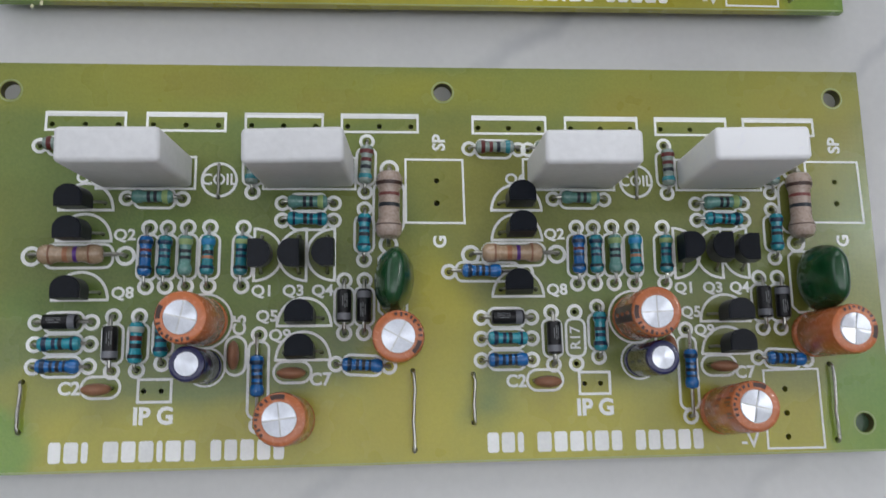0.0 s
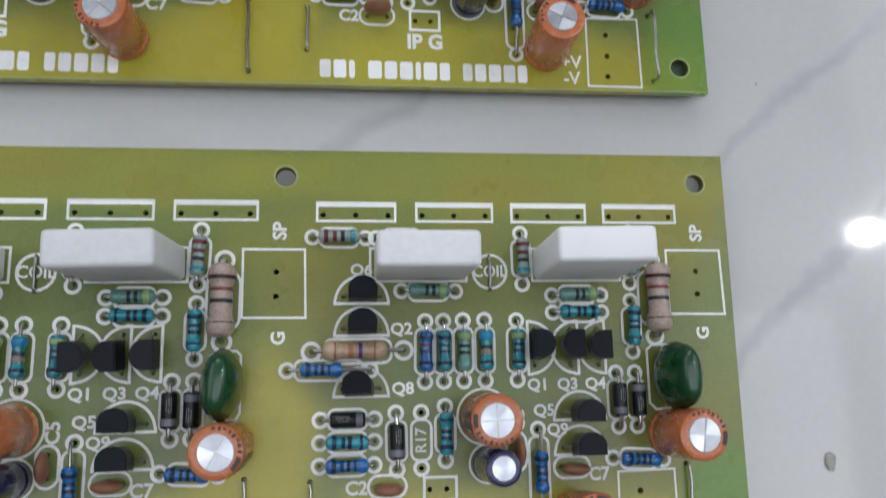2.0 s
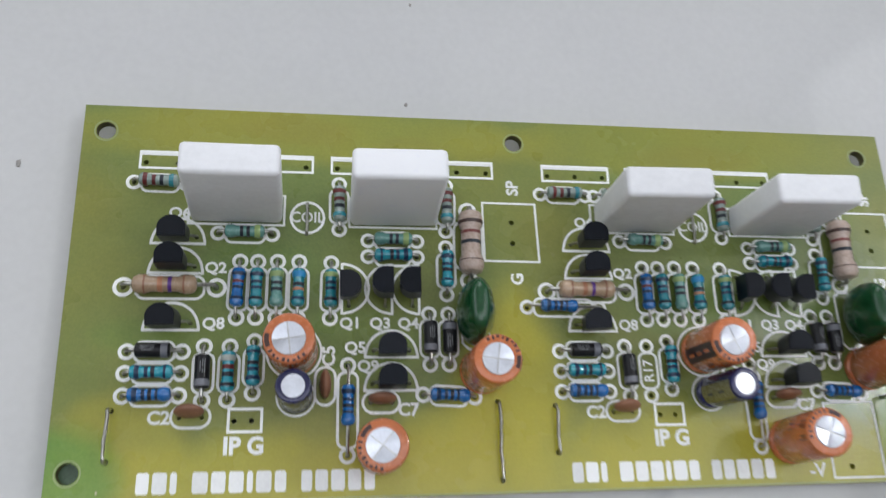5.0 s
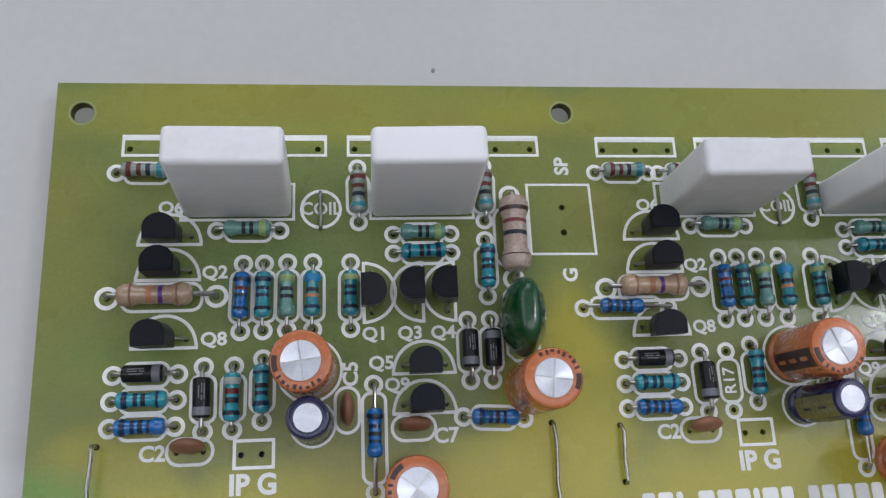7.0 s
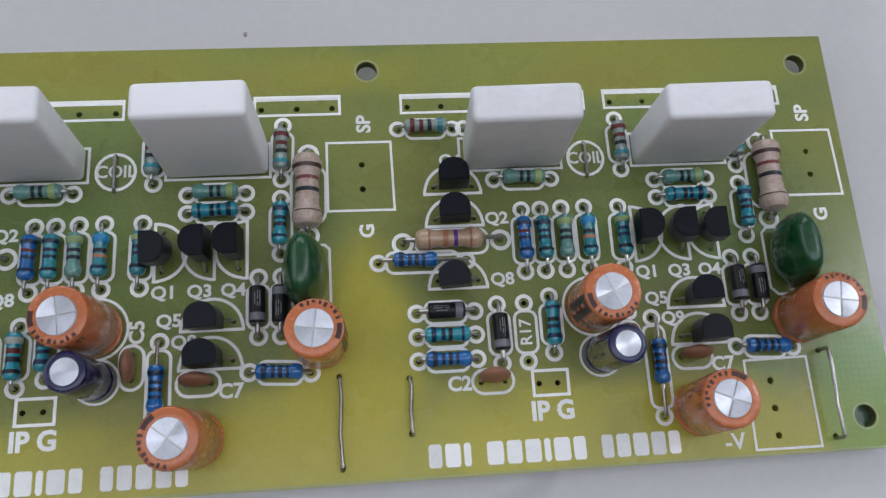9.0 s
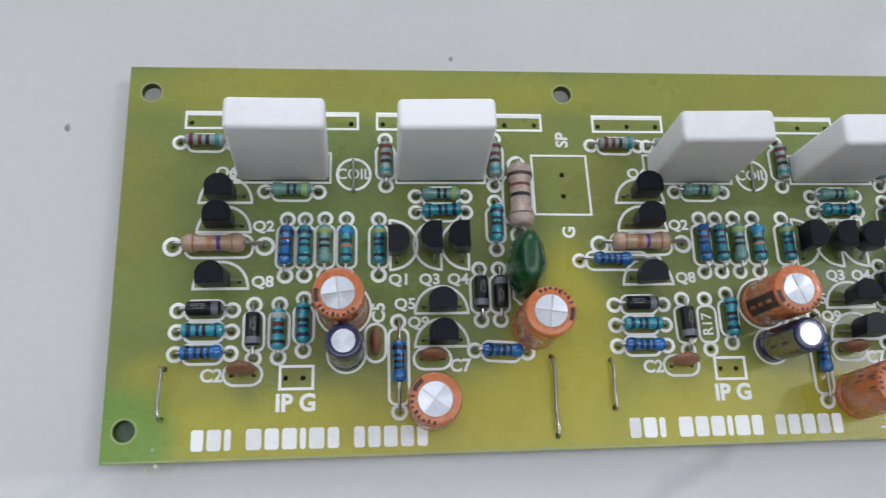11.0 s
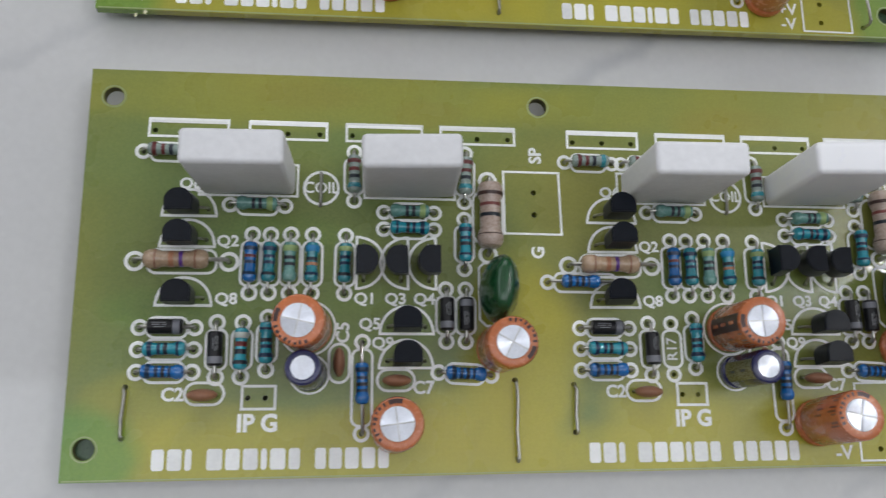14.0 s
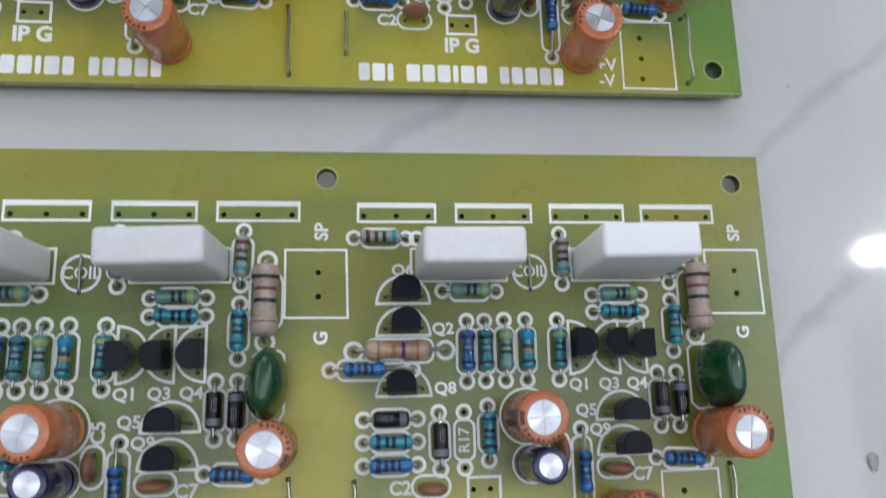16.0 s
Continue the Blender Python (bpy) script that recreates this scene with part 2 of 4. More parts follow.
BROWNBAND = worn("brown_band", (0.055, 0.024, 0.018), 0.35, 0.15)
PINKBAND = worn("pink_red_band", (0.19, 0.045, 0.04), 0.35, 0.12)
ORANGE = worn("orange_plastic_sleeve", (0.56, 0.165, 0.058), 0.26, 0.10, 300, coat=0.35)
SLEEVEPRINT = worn("dark_brown_print", (0.055, 0.020, 0.014), 0.35, 0.2)
FAINTPRINT = worn("faded_brown_print", (0.21, 0.066, 0.030), 0.32, 0.2)
INDIGO = worn("indigo_plastic_sleeve", (0.012, 0.013, 0.075), 0.25, 0.15, 300, coat=0.4)
STRIPE = worn("dark_olive_stripe", (0.17, 0.155, 0.06), 0.28, 0.12, coat=0.3)
PALEOLIVE = worn("pale_olive_print", (0.26, 0.25, 0.13), 0.4, 0.12)
ALU = worn("brushed_aluminium", (0.66, 0.68, 0.74), 0.36, 0.10, 1500, metal=1.0)
spin_highlight(ALU)
GREENCAP = worn("dark_green_resin", (0.008, 0.066, 0.020), 0.24, 0.2, 260, coat=0.35, relief=0.05)
CLAY = worn("brown_ceramic_coat", (0.27, 0.125, 0.07), 0.45, 0.15, 700)
WALL = worn("grey_wall_paint", (0.34, 0.33, 0.32), 0.7, 0.04, 6, relief=0.3)
CEILPAINT = worn("white_ceiling_paint", (0.70, 0.70, 0.69), 0.8, 0.03, 5, relief=0.3)
FRAMEPAINT = worn("white_window_frame", (0.75, 0.75, 0.74), 0.4, 0.05, 20)
GRIT = worn("grey_brown_grit", (0.36, 0.34, 0.32), 0.8, 0.3, 900)
GLOW, _nt, _b = shader("lamp_diffuser", (0.9, 0.9, 0.9), 0.4)
_b.inputs["Emission Color"].default_value = (0.97, 0.99, 1, 1)
_b.inputs["Emission Strength"].default_value = 3000.0


# ---------- mesh helpers (all in millimetres) ----------
def mesh_of(name, bm, mat, smooth=True):
    bmesh.ops.recalc_face_normals(bm, faces=bm.faces[:])
    for v in bm.verts:
        v.co *= MM
    me = bpy.data.meshes.new(name)
    bm.to_mesh(me)
    bm.free()
    if smooth:
        me.shade_smooth()
        me.set_sharp_from_angle(angle=radians(38))
    me.materials.append(mat)
    return me


def part(name, bm, mat, parent, label="", smooth=True):
    """Links a bmesh (or a ready mesh) as one mesh object under a thing or a part."""
    me = bm if isinstance(bm, bpy.types.Mesh) else mesh_of(name, bm, mat, smooth)
    ob = new(name, me)
    ob.parent = parent
    if label:
        ob["label"] = label
    return ob


def box(x0, x1, y0, y1, z0, z1, bevel=0.0, seg=2):
    bm = bmesh.new()
    bmesh.ops.create_cube(bm, size=1)
    for v in bm.verts:
        v.co = Vector((x0 if v.co.x < 0 else x1, y0 if v.co.y < 0 else y1, z0 if v.co.z < 0 else z1))
    if bevel:
        bmesh.ops.bevel(bm, geom=bm.edges[:], offset=bevel, segments=seg, profile=0.5, affect="EDGES")
    return bm


def lathe(profile, seg=20, axis="Z"):
    """Turns (radius, height) pairs round an axis; ends of radius 0 close it."""
    bm = bmesh.new()
    rings = []
    for r, h in profile:
        if r < 1e-6:
            ring = [bm.verts.new((0, 0, h))]
        else:
            ring = [bm.verts.new((r * math.cos(2 * math.pi * i / seg), r * math.sin(2 * math.pi * i / seg), h)) for i in range(seg)]
        rings.append(ring)
    for a, b in zip(rings, rings[1:]):
        for i in range(seg):
            j = (i + 1) % seg
            if len(a) == 1 and len(b) == 1:
                continue
            if len(a) == 1:
                bm.faces.new((a[0], b[i], b[j]))
            elif len(b) == 1:
                bm.faces.new((a[i], a[j], b[0]))
            else:
                bm.faces.new((a[i], a[j], b[j], b[i]))
    if axis == "X":
        bmesh.ops.transform(bm, matrix=Matrix.Rotation(radians(90), 4, "Y"), verts=bm.verts[:])
    return bm


def tube(points, radius, seg=8):
    """A round wire along a line of points."""
    bm = bmesh.new()
    pts = [Vector(p) for p in points]
    rings = []
    for i, p in enumerate(pts):
        d = (pts[min(i + 1, len(pts) - 1)] - pts[max(i - 1, 0)]).normalized()
        u = d.cross(Vector((0.31, 0.87, 0.12))).normalized()
        w = d.cross(u)
        rings.append([bm.verts.new(p + radius * (math.cos(2 * math.pi * k / seg) * u + math.sin(2 * math.pi * k / seg) * w)) for k in range(seg)])
    for a, b in zip(rings, rings[1:]):
        for i in range(seg):
            bm.faces.new((a[i], a[(i + 1) % seg], b[(i + 1) % seg], b[i]))
    bm.faces.new(rings[0][::-1])
    bm.faces.new(rings[-1])
    return bm


def stroke(points, width, closed=False, h=0.07):
    """A flat printed line of that width, h high, along 2D points."""
    bm = bmesh.new()
    pts = [Vector(p).to_2d() for p in points]
    n = len(pts)
    rows = []
    for i, p in enumerate(pts):
        a = pts[i - 1] if (i or closed) else None
        b = pts[(i + 1) % n] if (i < n - 1 or closed) else None
        d1 = (p - a).normalized() if a is not None else None
        d2 = (b - p).normalized() if b is not None else None
        d1, d2 = d1 or d2, d2 or d1
        n1, n2 = Vector((-d1.y, d1.x)), Vector((-d2.y, d2.x))
        mid = n1 + n2
        mid = mid / max(0.35, mid.length_squared) * 2 if mid.length > 1e-6 else n1
        off = mid * (width / 2)
        rows.append([bm.verts.new((*(p + s * off), z)) for s, z in ((1, 0), (1, h), (-1, h), (-1, 0))])
    for i in range(n if closed else n - 1):
        a, b = rows[i], rows[(i + 1) % n]
        for k in range(3):
            bm.faces.new((a[k], a[k + 1], b[k + 1], b[k]))
    if not closed:
        bm.faces.new(rows[0])
        bm.faces.new(rows[-1])
    return bm


def plate(points, h=0.07):
    """A flat printed shape."""
    bm = bmesh.new()
    top = [bm.verts.new((x, y, h)) for x, y in points]
    low = [bm.verts.new((x, y, 0)) for x, y in points]
    bm.faces.new(top)
    for i in range(len(top)):
        j = (i + 1) % len(top)
        bm.faces.new((top[i], low[i], low[j], top[j]))
    return bm


def arc(cx, cy, r, a0, a1, n=16, ry=None):
    ry = r if ry is None else ry
    return [(cx + r * math.cos(radians(a0 + (a1 - a0) * i / n)), cy + ry * math.sin(radians(a0 + (a1 - a0) * i / n))) for i in range(n + 1)]


def shell_patch(r, z0, z1, a0, a1, n=8):
    """A thin curved label on a can of radius r."""
    bm = bmesh.new()
    cols = []
    for i in range(n + 1):
        a = radians(a0 + (a1 - a0) * i / n)
        cols.append([bm.verts.new((q * math.cos(a), q * math.sin(a), z)) for q, z in ((r, z0), (r + 0.04, z0), (r + 0.04, z1), (r, z1))])
    for a, b in zip(cols, cols[1:]):
        for k in range(3):
            bm.faces.new((a[k], a[k + 1], b[k + 1], b[k]))
    bm.faces.new(cols[0])
    bm.faces.new(cols[-1])
    return bm


TEXTS = {}


def letters(text, height, bold=0.0, squeeze=1.0):
    """A mesh of raised printed characters, centred, with that capital height in mm."""
    key = (text, height, bold, squeeze)
    if key not in TEXTS:
        cu = bpy.data.curves.new("lettering", "FONT")
        cu.body, cu.size, cu.extrude, cu.offset = text, height * MM / 0.69, 0.035 * MM, bold * MM
        cu.align_x, cu.align_y, cu.resolution_u = "CENTER", "CENTER", 3
        ob = bpy.data.objects.new("lettering", cu)
        scene.collection.objects.link(ob)
        bpy.context.view_layer.update()
        me = bpy.data.meshes.new_from_object(ob.evaluated_get(bpy.context.evaluated_depsgraph_get()))
        bpy.data.objects.remove(ob)
        for v in me.vertices:
            v.co.x *= squeeze
            v.co.z += 0.035 * MM
        me.materials.clear()
        me.materials.append(INK)
        TEXTS[key] = me
    return TEXTS[key]


# ---------- where things lie on the two boards ----------
BOARD_TOP = 4.0
BOARDS = {"near": Matrix.Identity(4), "far": pose(-1.3 * MM, 79.63 * MM, 0, 0, 0, 0.452)}


def art(half, x, y):
    """A place of the drawing in mm on the board: the right channel repeats the left one 72 mm on."""
    w = 1 - 0.000122 * x + 0.000185 * y
    return (0.97876 * x - 0.1848) / w + (0.0 if half == "left" else 72.0), (0.002526 * x + 0.96733 * y - 0.1225) / w


def spot(board, x, y, turn=0.0, lean_x=0.0, lean_y=0.0, z=0.0):
    return BOARDS[board] @ Matrix.Translation((x * MM, y * MM, (BOARD_TOP + z) * MM)) @ Euler((radians(lean_x), radians(lean_y), 0)).to_matrix().to_4x4() @ pose(0, 0, 0, 0, 0, turn)


PROTOS = {}


def place(key, builder, m, label, category, group):
    """Builds a kind of thing once, then copies it with its parts."""
    if key not in PROTOS:
        PROTOS[key] = builder()
        PROTOS[key].matrix_basis = m
        ob = PROTOS[key]
    else:
        ob = copy_thing(PROTOS[key], m)
    return tagged(ob, label, category, group)


# ---------- the room ----------
FLOOR_Z = -0.4
def structure(name, bm, mat, label, m=None):
    ob = new(name, mesh_of(name, bm, mat, False))
    return tagged(ob, label, kind="structure")


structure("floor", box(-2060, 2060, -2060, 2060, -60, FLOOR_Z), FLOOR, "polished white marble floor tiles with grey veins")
ceil = box(-2220, 2220, 290, 2220, 2640, 2740)
for v in ceil.verts:
    if v.co.y < 300 and v.co.x < 0:
        v.co.y = 80
for c0, c1, c2, c3 in ((-2220, 2220, -2220, -910), (-2220, -1800, -910, 290), (1900, 2220, -910, 290)):
    piece = box(c0, c1, c2, c3, 2640, 2740)
    tmp = bpy.data.meshes.new("tmp")
    piece.to_mesh(tmp)
    piece.free()
    ceil.from_mesh(tmp)
    bpy.data.meshes.remove(tmp)
structure("ceiling", ceil, CEILPAINT, "plain white painted ceiling with a roof light")


def wall_with_opening(name, axis, at, lo, hi, z0, z1):
    """A wall 160 mm thick with one window opening from lo to hi and z0 to z1."""
    bm = bmesh.new()
    a, b = (at, at + 160) if at > 0 else (at - 160, at)
    ends = (-2060, 2060) if axis == "x" else (-2220, 2220)
    for p, q, r, s in ((ends[0], lo, -60, 2640), (hi, ends[1], -60, 2640), (lo, hi, -60, z0), (lo, hi, z1, 2640)):
        t = box(a, b, p, q, r, s) if axis == "x" else box(p, q, a, b, r, s)
        me = bpy.data.meshes.new("tmp")
        t.to_mesh(me)
        t.free()
        bm.from_mesh(me)
        bpy.data.meshes.remove(me)
    return structure(name, bm, WALL, "unseen grey wall with a window opening, added to shape the light")


# walls out of view, added to close the room and limit bounce
wall_with_opening("wall_north", "y", 2060, -1450, 1050, 870, 2150)
wall_with_opening("wall_west", "x", -2060, -250, 1850, 870, 2370)
wall_with_opening("wall_east", "x", 2060, -100, 1600, 870, 2370)
structure("wall_south", box(-2220, 2220, -2220, -2060, -60, 2640), WALL, "unseen grey wall, added to shape the light")


def window_frame(name, axis, at, lo, hi, z0, z1):
    root = tagged(new(name), "unseen white window frame with two open lights, added round a fill lamp", kind="structure")
    for i, (p, q, r, s) in enumerate(((lo, lo + 45, z0, z1), (hi - 45, hi, z0, z1), ((lo + hi) / 2 - 25, (lo + hi) / 2 + 25, z0 + 45, z1 - 45),
                                      (lo + 45, hi - 45, z0, z0 + 45), (lo + 45, hi - 45, z1 - 45, z1))):
        part("window_frame", box(at - 20, at + 20, p, q, r, s, 3) if axis == "x" else box(p, q, at - 20, at + 20, r, s, 3), FRAMEPAINT, root)


# frames for the added openings, also out of view
window_frame("window_1", "y", 2150, -1450, 1050, 870, 2150)
window_frame("window_2", "x", -2150, -250, 1850, 870, 2370)
window_frame("window_3", "x", 2150, -100, 1600, 870, 2370)

lamp_root = tagged(new("ceiling_lamp"), "round white ceiling lamp with a glowing diffuser", "lamp")
lamp_root.location = (2.0, 0.545, 2.64)
part("housing", lathe([(0, 0), (42, 0), (42, -52), (31, -56), (24, -57), (21, -58), (0, -58)], 32), FRAMEPAINT, lamp_root)
part("diffuser", lathe([(0, -58.5), (20, -58.5), (19, -64), (13, -70), (0, -73)], 32), GLOW, lamp_root, "glowing round white diffuser")

# grit on the floor
for gx, gy, gs in ((94.8, -49.2, 0.95), (-89.4, 73.5, 0.4), (-21.2, 89.1, 0.28), (-93.5, -49.8, 0.32), (88.0, 21.0, 0.2), (-20.0, 112.0, 0.25), (24.0, -73.0, 0.25), (-93.0, -66.0, 0.28)):
    bm = bmesh.new()
    bmesh.ops.create_icosphere(bm, subdivisions=2, radius=gs)
    for v in bm.verts:
        k = 1 + 0.5 * noise.noise(v.co * 3 + Vector((gx, gy, 0)))
        v.co = Vector((v.co.x * k * 1.1, v.co.y * k * 1.7, v.co.z * k * 0.35 + gs * 0.3))
    ob = new("grit_speck", mesh_of("grit_speck", bm, GRIT))
    ob.location = (gx * MM, gy * MM, FLOOR_Z * MM)
    tagged(ob, "tiny dark speck of grit on the marble floor", "debris", "grit on the floor")

# ---------- artwork of one channel ----------
PADS = [("R1", -69.4, -10.3, -60.4, -10.4), ("R2", -58.6, -10.4, -49.6, -10.5), ("R3", -33.3, -9.5, -33.2, -18.5), ("R4", -13.5, -9.2, -13.8, -18.4), ("R5", -54.3, -19.6, -45.0, -19.7),
        ("R6", -28.0, -20.48, -19.2, -20.46), ("R7", -28.0, -23.5, -19.2, -23.5), ("R8", -69.3, -29.7, -53.95, -29.65), ("R9", -50.25, -24.8, -50.4, -34.95),
        ("R10", -47.2, -24.8, -47.2, -34.9), ("R11", -43.8, -24.7, -43.8, -34.9), ("R12", -40.1, -24.7, -40.1, -34.9), ("R13", -34.5, -24.8, -34.6, -34.9),
        ("R14", -13.9, -21.5, -14.0, -30.45), ("R15", -9.6, -14.3, -9.8, -27.8), ("D1", -67.65, -40.8, -58.8, -40.8), ("R16", -67.65, -44.4, -58.8, -44.4),
        ("R17", -67.65, -48.05, -58.85, -48.05), ("D2", -55.3, -39.9, -55.1, -48.9), ("R18", -51.1, -39.9, -51.1, -48.8), ("R19", -47.1, -39.0, -47.1, -47.7),
        ("R20", -31.4, -43.1, -31.4, -58.0), ("R21", -18.65, -48.15, -9.8, -48.65), ("D3", -17.3, -34.0, -17.3, -43.0), ("D4", -13.9, -34.0, -14.0, -43.0)]
SPARE = ("Rx", -73.2, -32.7, -59.5, -32.8)
# transistors: centre of the flat side, and which way the flat looks
QS = [("Q6", -61.0, -21.7, 0), ("Q2", -61.0, -27.1, 0), ("Q8", -61.0, -37.1, 0), ("Q1", -32.6, -29.5, -90), ("Q3", -23.8, -29.5, 90), ("Q4", -19.0, -29.5, 90),
      ("Q5", -24.0, -41.7, 0), ("Q9", -24.1, -47.4, 0)]
TRACKS_X = (-68.7, -51.6, -34.7, -17.9)


def pad_ring(big=False):
    r0, r1 = (1.68, 1.08) if big else (1.36, 0.80)
    bm = bmesh.new()
    rows = [[bm.verts.new((r * math.cos(2 * math.pi * i / 20), r * math.sin(2 * math.pi * i / 20), z)) for i in range(20)] for r, z in ((r0, 0), (r0, 0.07), (r1, 0.07), (r1, 0))]
    for a, b in zip(rows, rows[1:]):
        for i in range(20):
            bm.faces.new((a[i], a[(i + 1) % 20], b[(i + 1) % 20], b[i]))
    return mesh_of("pad_ring", bm, INK)


RING, BIGRING = pad_ring(), pad_ring(True)


def drill_holes(half):
    """Centres and radii of the holes of one channel."""
    out = []
    for n, x0, y0, x1, y1 in PADS + ([SPARE] if half == "right" else []):
        out += [(x0, y0, 0.5), (x1, y1, 0.5)]
    for n, x, y, turn in QS:
        for k in (-3.1, 0, 3.1):
            out.append((x + k, y + 1.2, 0.42) if turn == 0 else ((x + 1.2 if turn < 0 else x - 1.2), y + k, 0.42))
    for x in TRACKS_X:
        out += [(x + d, -6.35, 0.55) for d in (1.0, 6.6, 12.2)]
    out += [(-1.3, -16.3, 0.55), (-1.3, -20.4, 0.6), (-49.8, -52.2, 0.5), (-47.0, -52.2, 0.5), (-39.0, -13.5, 0.5), (-39.0, -19.3, 0.5),
            (-69.1, -50.4, 0.5), (-69.1, -58.4, 0.5), (-5.8, -49.4, 0.5), (-5.6, -62.25, 0.5), (-58.5, -51.6, 0.42), (-54.9, -51.6, 0.42),
            (-35.2, -44.8, 0.42), (-35.2, -48.4, 0.42), (-27.6, -49.4, 0.42), (-24.0, -49.4, 0.42)]
    if half == "right":
        out += [(-14.2, -53.6, 0.6), (-14.2, -57.7, 0.6), (-14.3, -61.7, 0.6)]
    return [(*art(half, x, y), r * 0.86) for x, y, r in out]


OUTLINE = [(-76.9, 4.3), (77.0, 5.1), (76.6, -63.2), (-76.6, -63.4)]
MOUNTS = [(-73.07, -0.56), (-0.1, 0.1), (71.67, -0.1), (-73.35, -58.51), (71.51, -58.4)]


def substrate():
    """The laminate with every hole cut through it."""
    bm = bmesh.new()
    loops = [[(x, y) for x, y in OUTLINE]]
    loops += [[(x + 1.65 * math.cos(2 * math.pi * i / 24), y + 1.65 * math.sin(2 * math.pi * i / 24)) for i in range(24)] for x, y in MOUNTS]
    kept = []
    for half in ("left", "right"):
        for x, y, r in drill_holes(half):
            if all(math.hypot(x - a, y - b) > r + q + 0.08 for a, b, q in kept):
                kept.append((x, y, r))
                loops.append([(x + r * math.cos(0.21 + 2 * math.pi * i / 8), y + r * math.sin(0.21 + 2 * math.pi * i / 8)) for i in range(8)])
    edges = []
    for lp in loops:
        vs = [bm.verts.new((x, y, -1.6)) for x, y in lp]
        edges += [bm.edges.new((vs[i], vs[(i + 1) % len(vs)])) for i in range(len(vs))]
    bmesh.ops.triangle_fill(bm, use_beauty=True, use_dissolve=False, edges=edges)
    got = bmesh.ops.extrude_face_region(bm, geom=bm.faces[:])
    bmesh.ops.translate(bm, vec=(0, 0, 1.6), verts=[g for g in got["geom"] if isinstance(g, bmesh.types.BMVert)])
    return mesh_of("laminate", bm, PCB, False)


def joints():
    """Solder joints and clipped leads under the laminate, on which it stands."""
    bm = bmesh.new()
    for half in ("left", "right"):
        for x, y, r in drill_holes(half):
            rows = [[bm.verts.new((x + q * math.cos(2 * math.pi * i / 6), y + q * math.sin(2 * math.pi * i / 6), z)) for i in range(6)] for q, z in ((1.1, -1.6), (0.45, -2.7), (0.35, FLOOR_Z - BOARD_TOP))]
            for a, b in zip(rows, rows[1:]):
                for i in range(6):
                    bm.faces.new((a[i], a[(i + 1) % 6], b[(i + 1) % 6], b[i]))
            bm.faces.new(rows[-1])
    return mesh_of("solder_joints", bm, SOLDER)


def capsule(x0, y0, x1, y1, gap, r, necks=True):
    """The printed outline round an axial part: a rounded box between its pads."""
    d = Vector((x1 - x0, y1 - y0))
    n, u = d.length, d.normalized()
    w = Vector((-u.y, u.x))
    pts = []
    c0, c1 = gap, n - gap
    cut = r * 0.72
    corners = []
    for cs, cq, start in ((c0 + cut, r - cut, 180), (c1 - cut, r - cut, 90), (c1 - cut, cut - r, 0), (c0 + cut, cut - r, -90)):
        corners += [(cs + cut * math.cos(radians(start - 90 * i / 4)), cq + cut * math.sin(radians(start - 90 * i / 4))) for i in range(5)]
    for s, q in corners:
        p = Vector((x0, y0)) + u * s + w * q
        pts.append((p.x, p.y))
    return pts


def dome(x, y, turn, w=4.5, h=4.5):
    """The printed half-round of a transistor, flat side through (x, y)."""
    pts = [(-w, 0.55)] + [(a, b + 0.0) for a, b in arc(0, 0.2, w * 0.99, 172, 8, 18, h)] + [(w, 0.55), (w, 0), (-w, 0)]
    c, s = math.cos(radians(turn)), math.sin(radians(turn))
    return [(x + a * c - b * s, y + a * s + b * c) for a, b in pts]


def printed(root, name, bm_or_mesh, label="", at=None, turn=0.0):
    ob = part(name, bm_or_mesh, INK, root, label, False)
    if at:
        ob.matrix_basis = Matrix.Translation((at[0] * MM, at[1] * MM, 0.008 * MM)) @ pose(0, 0, 0, 0, 0, turn)
    else:
        ob.location.z = 0.008 * MM
    return ob


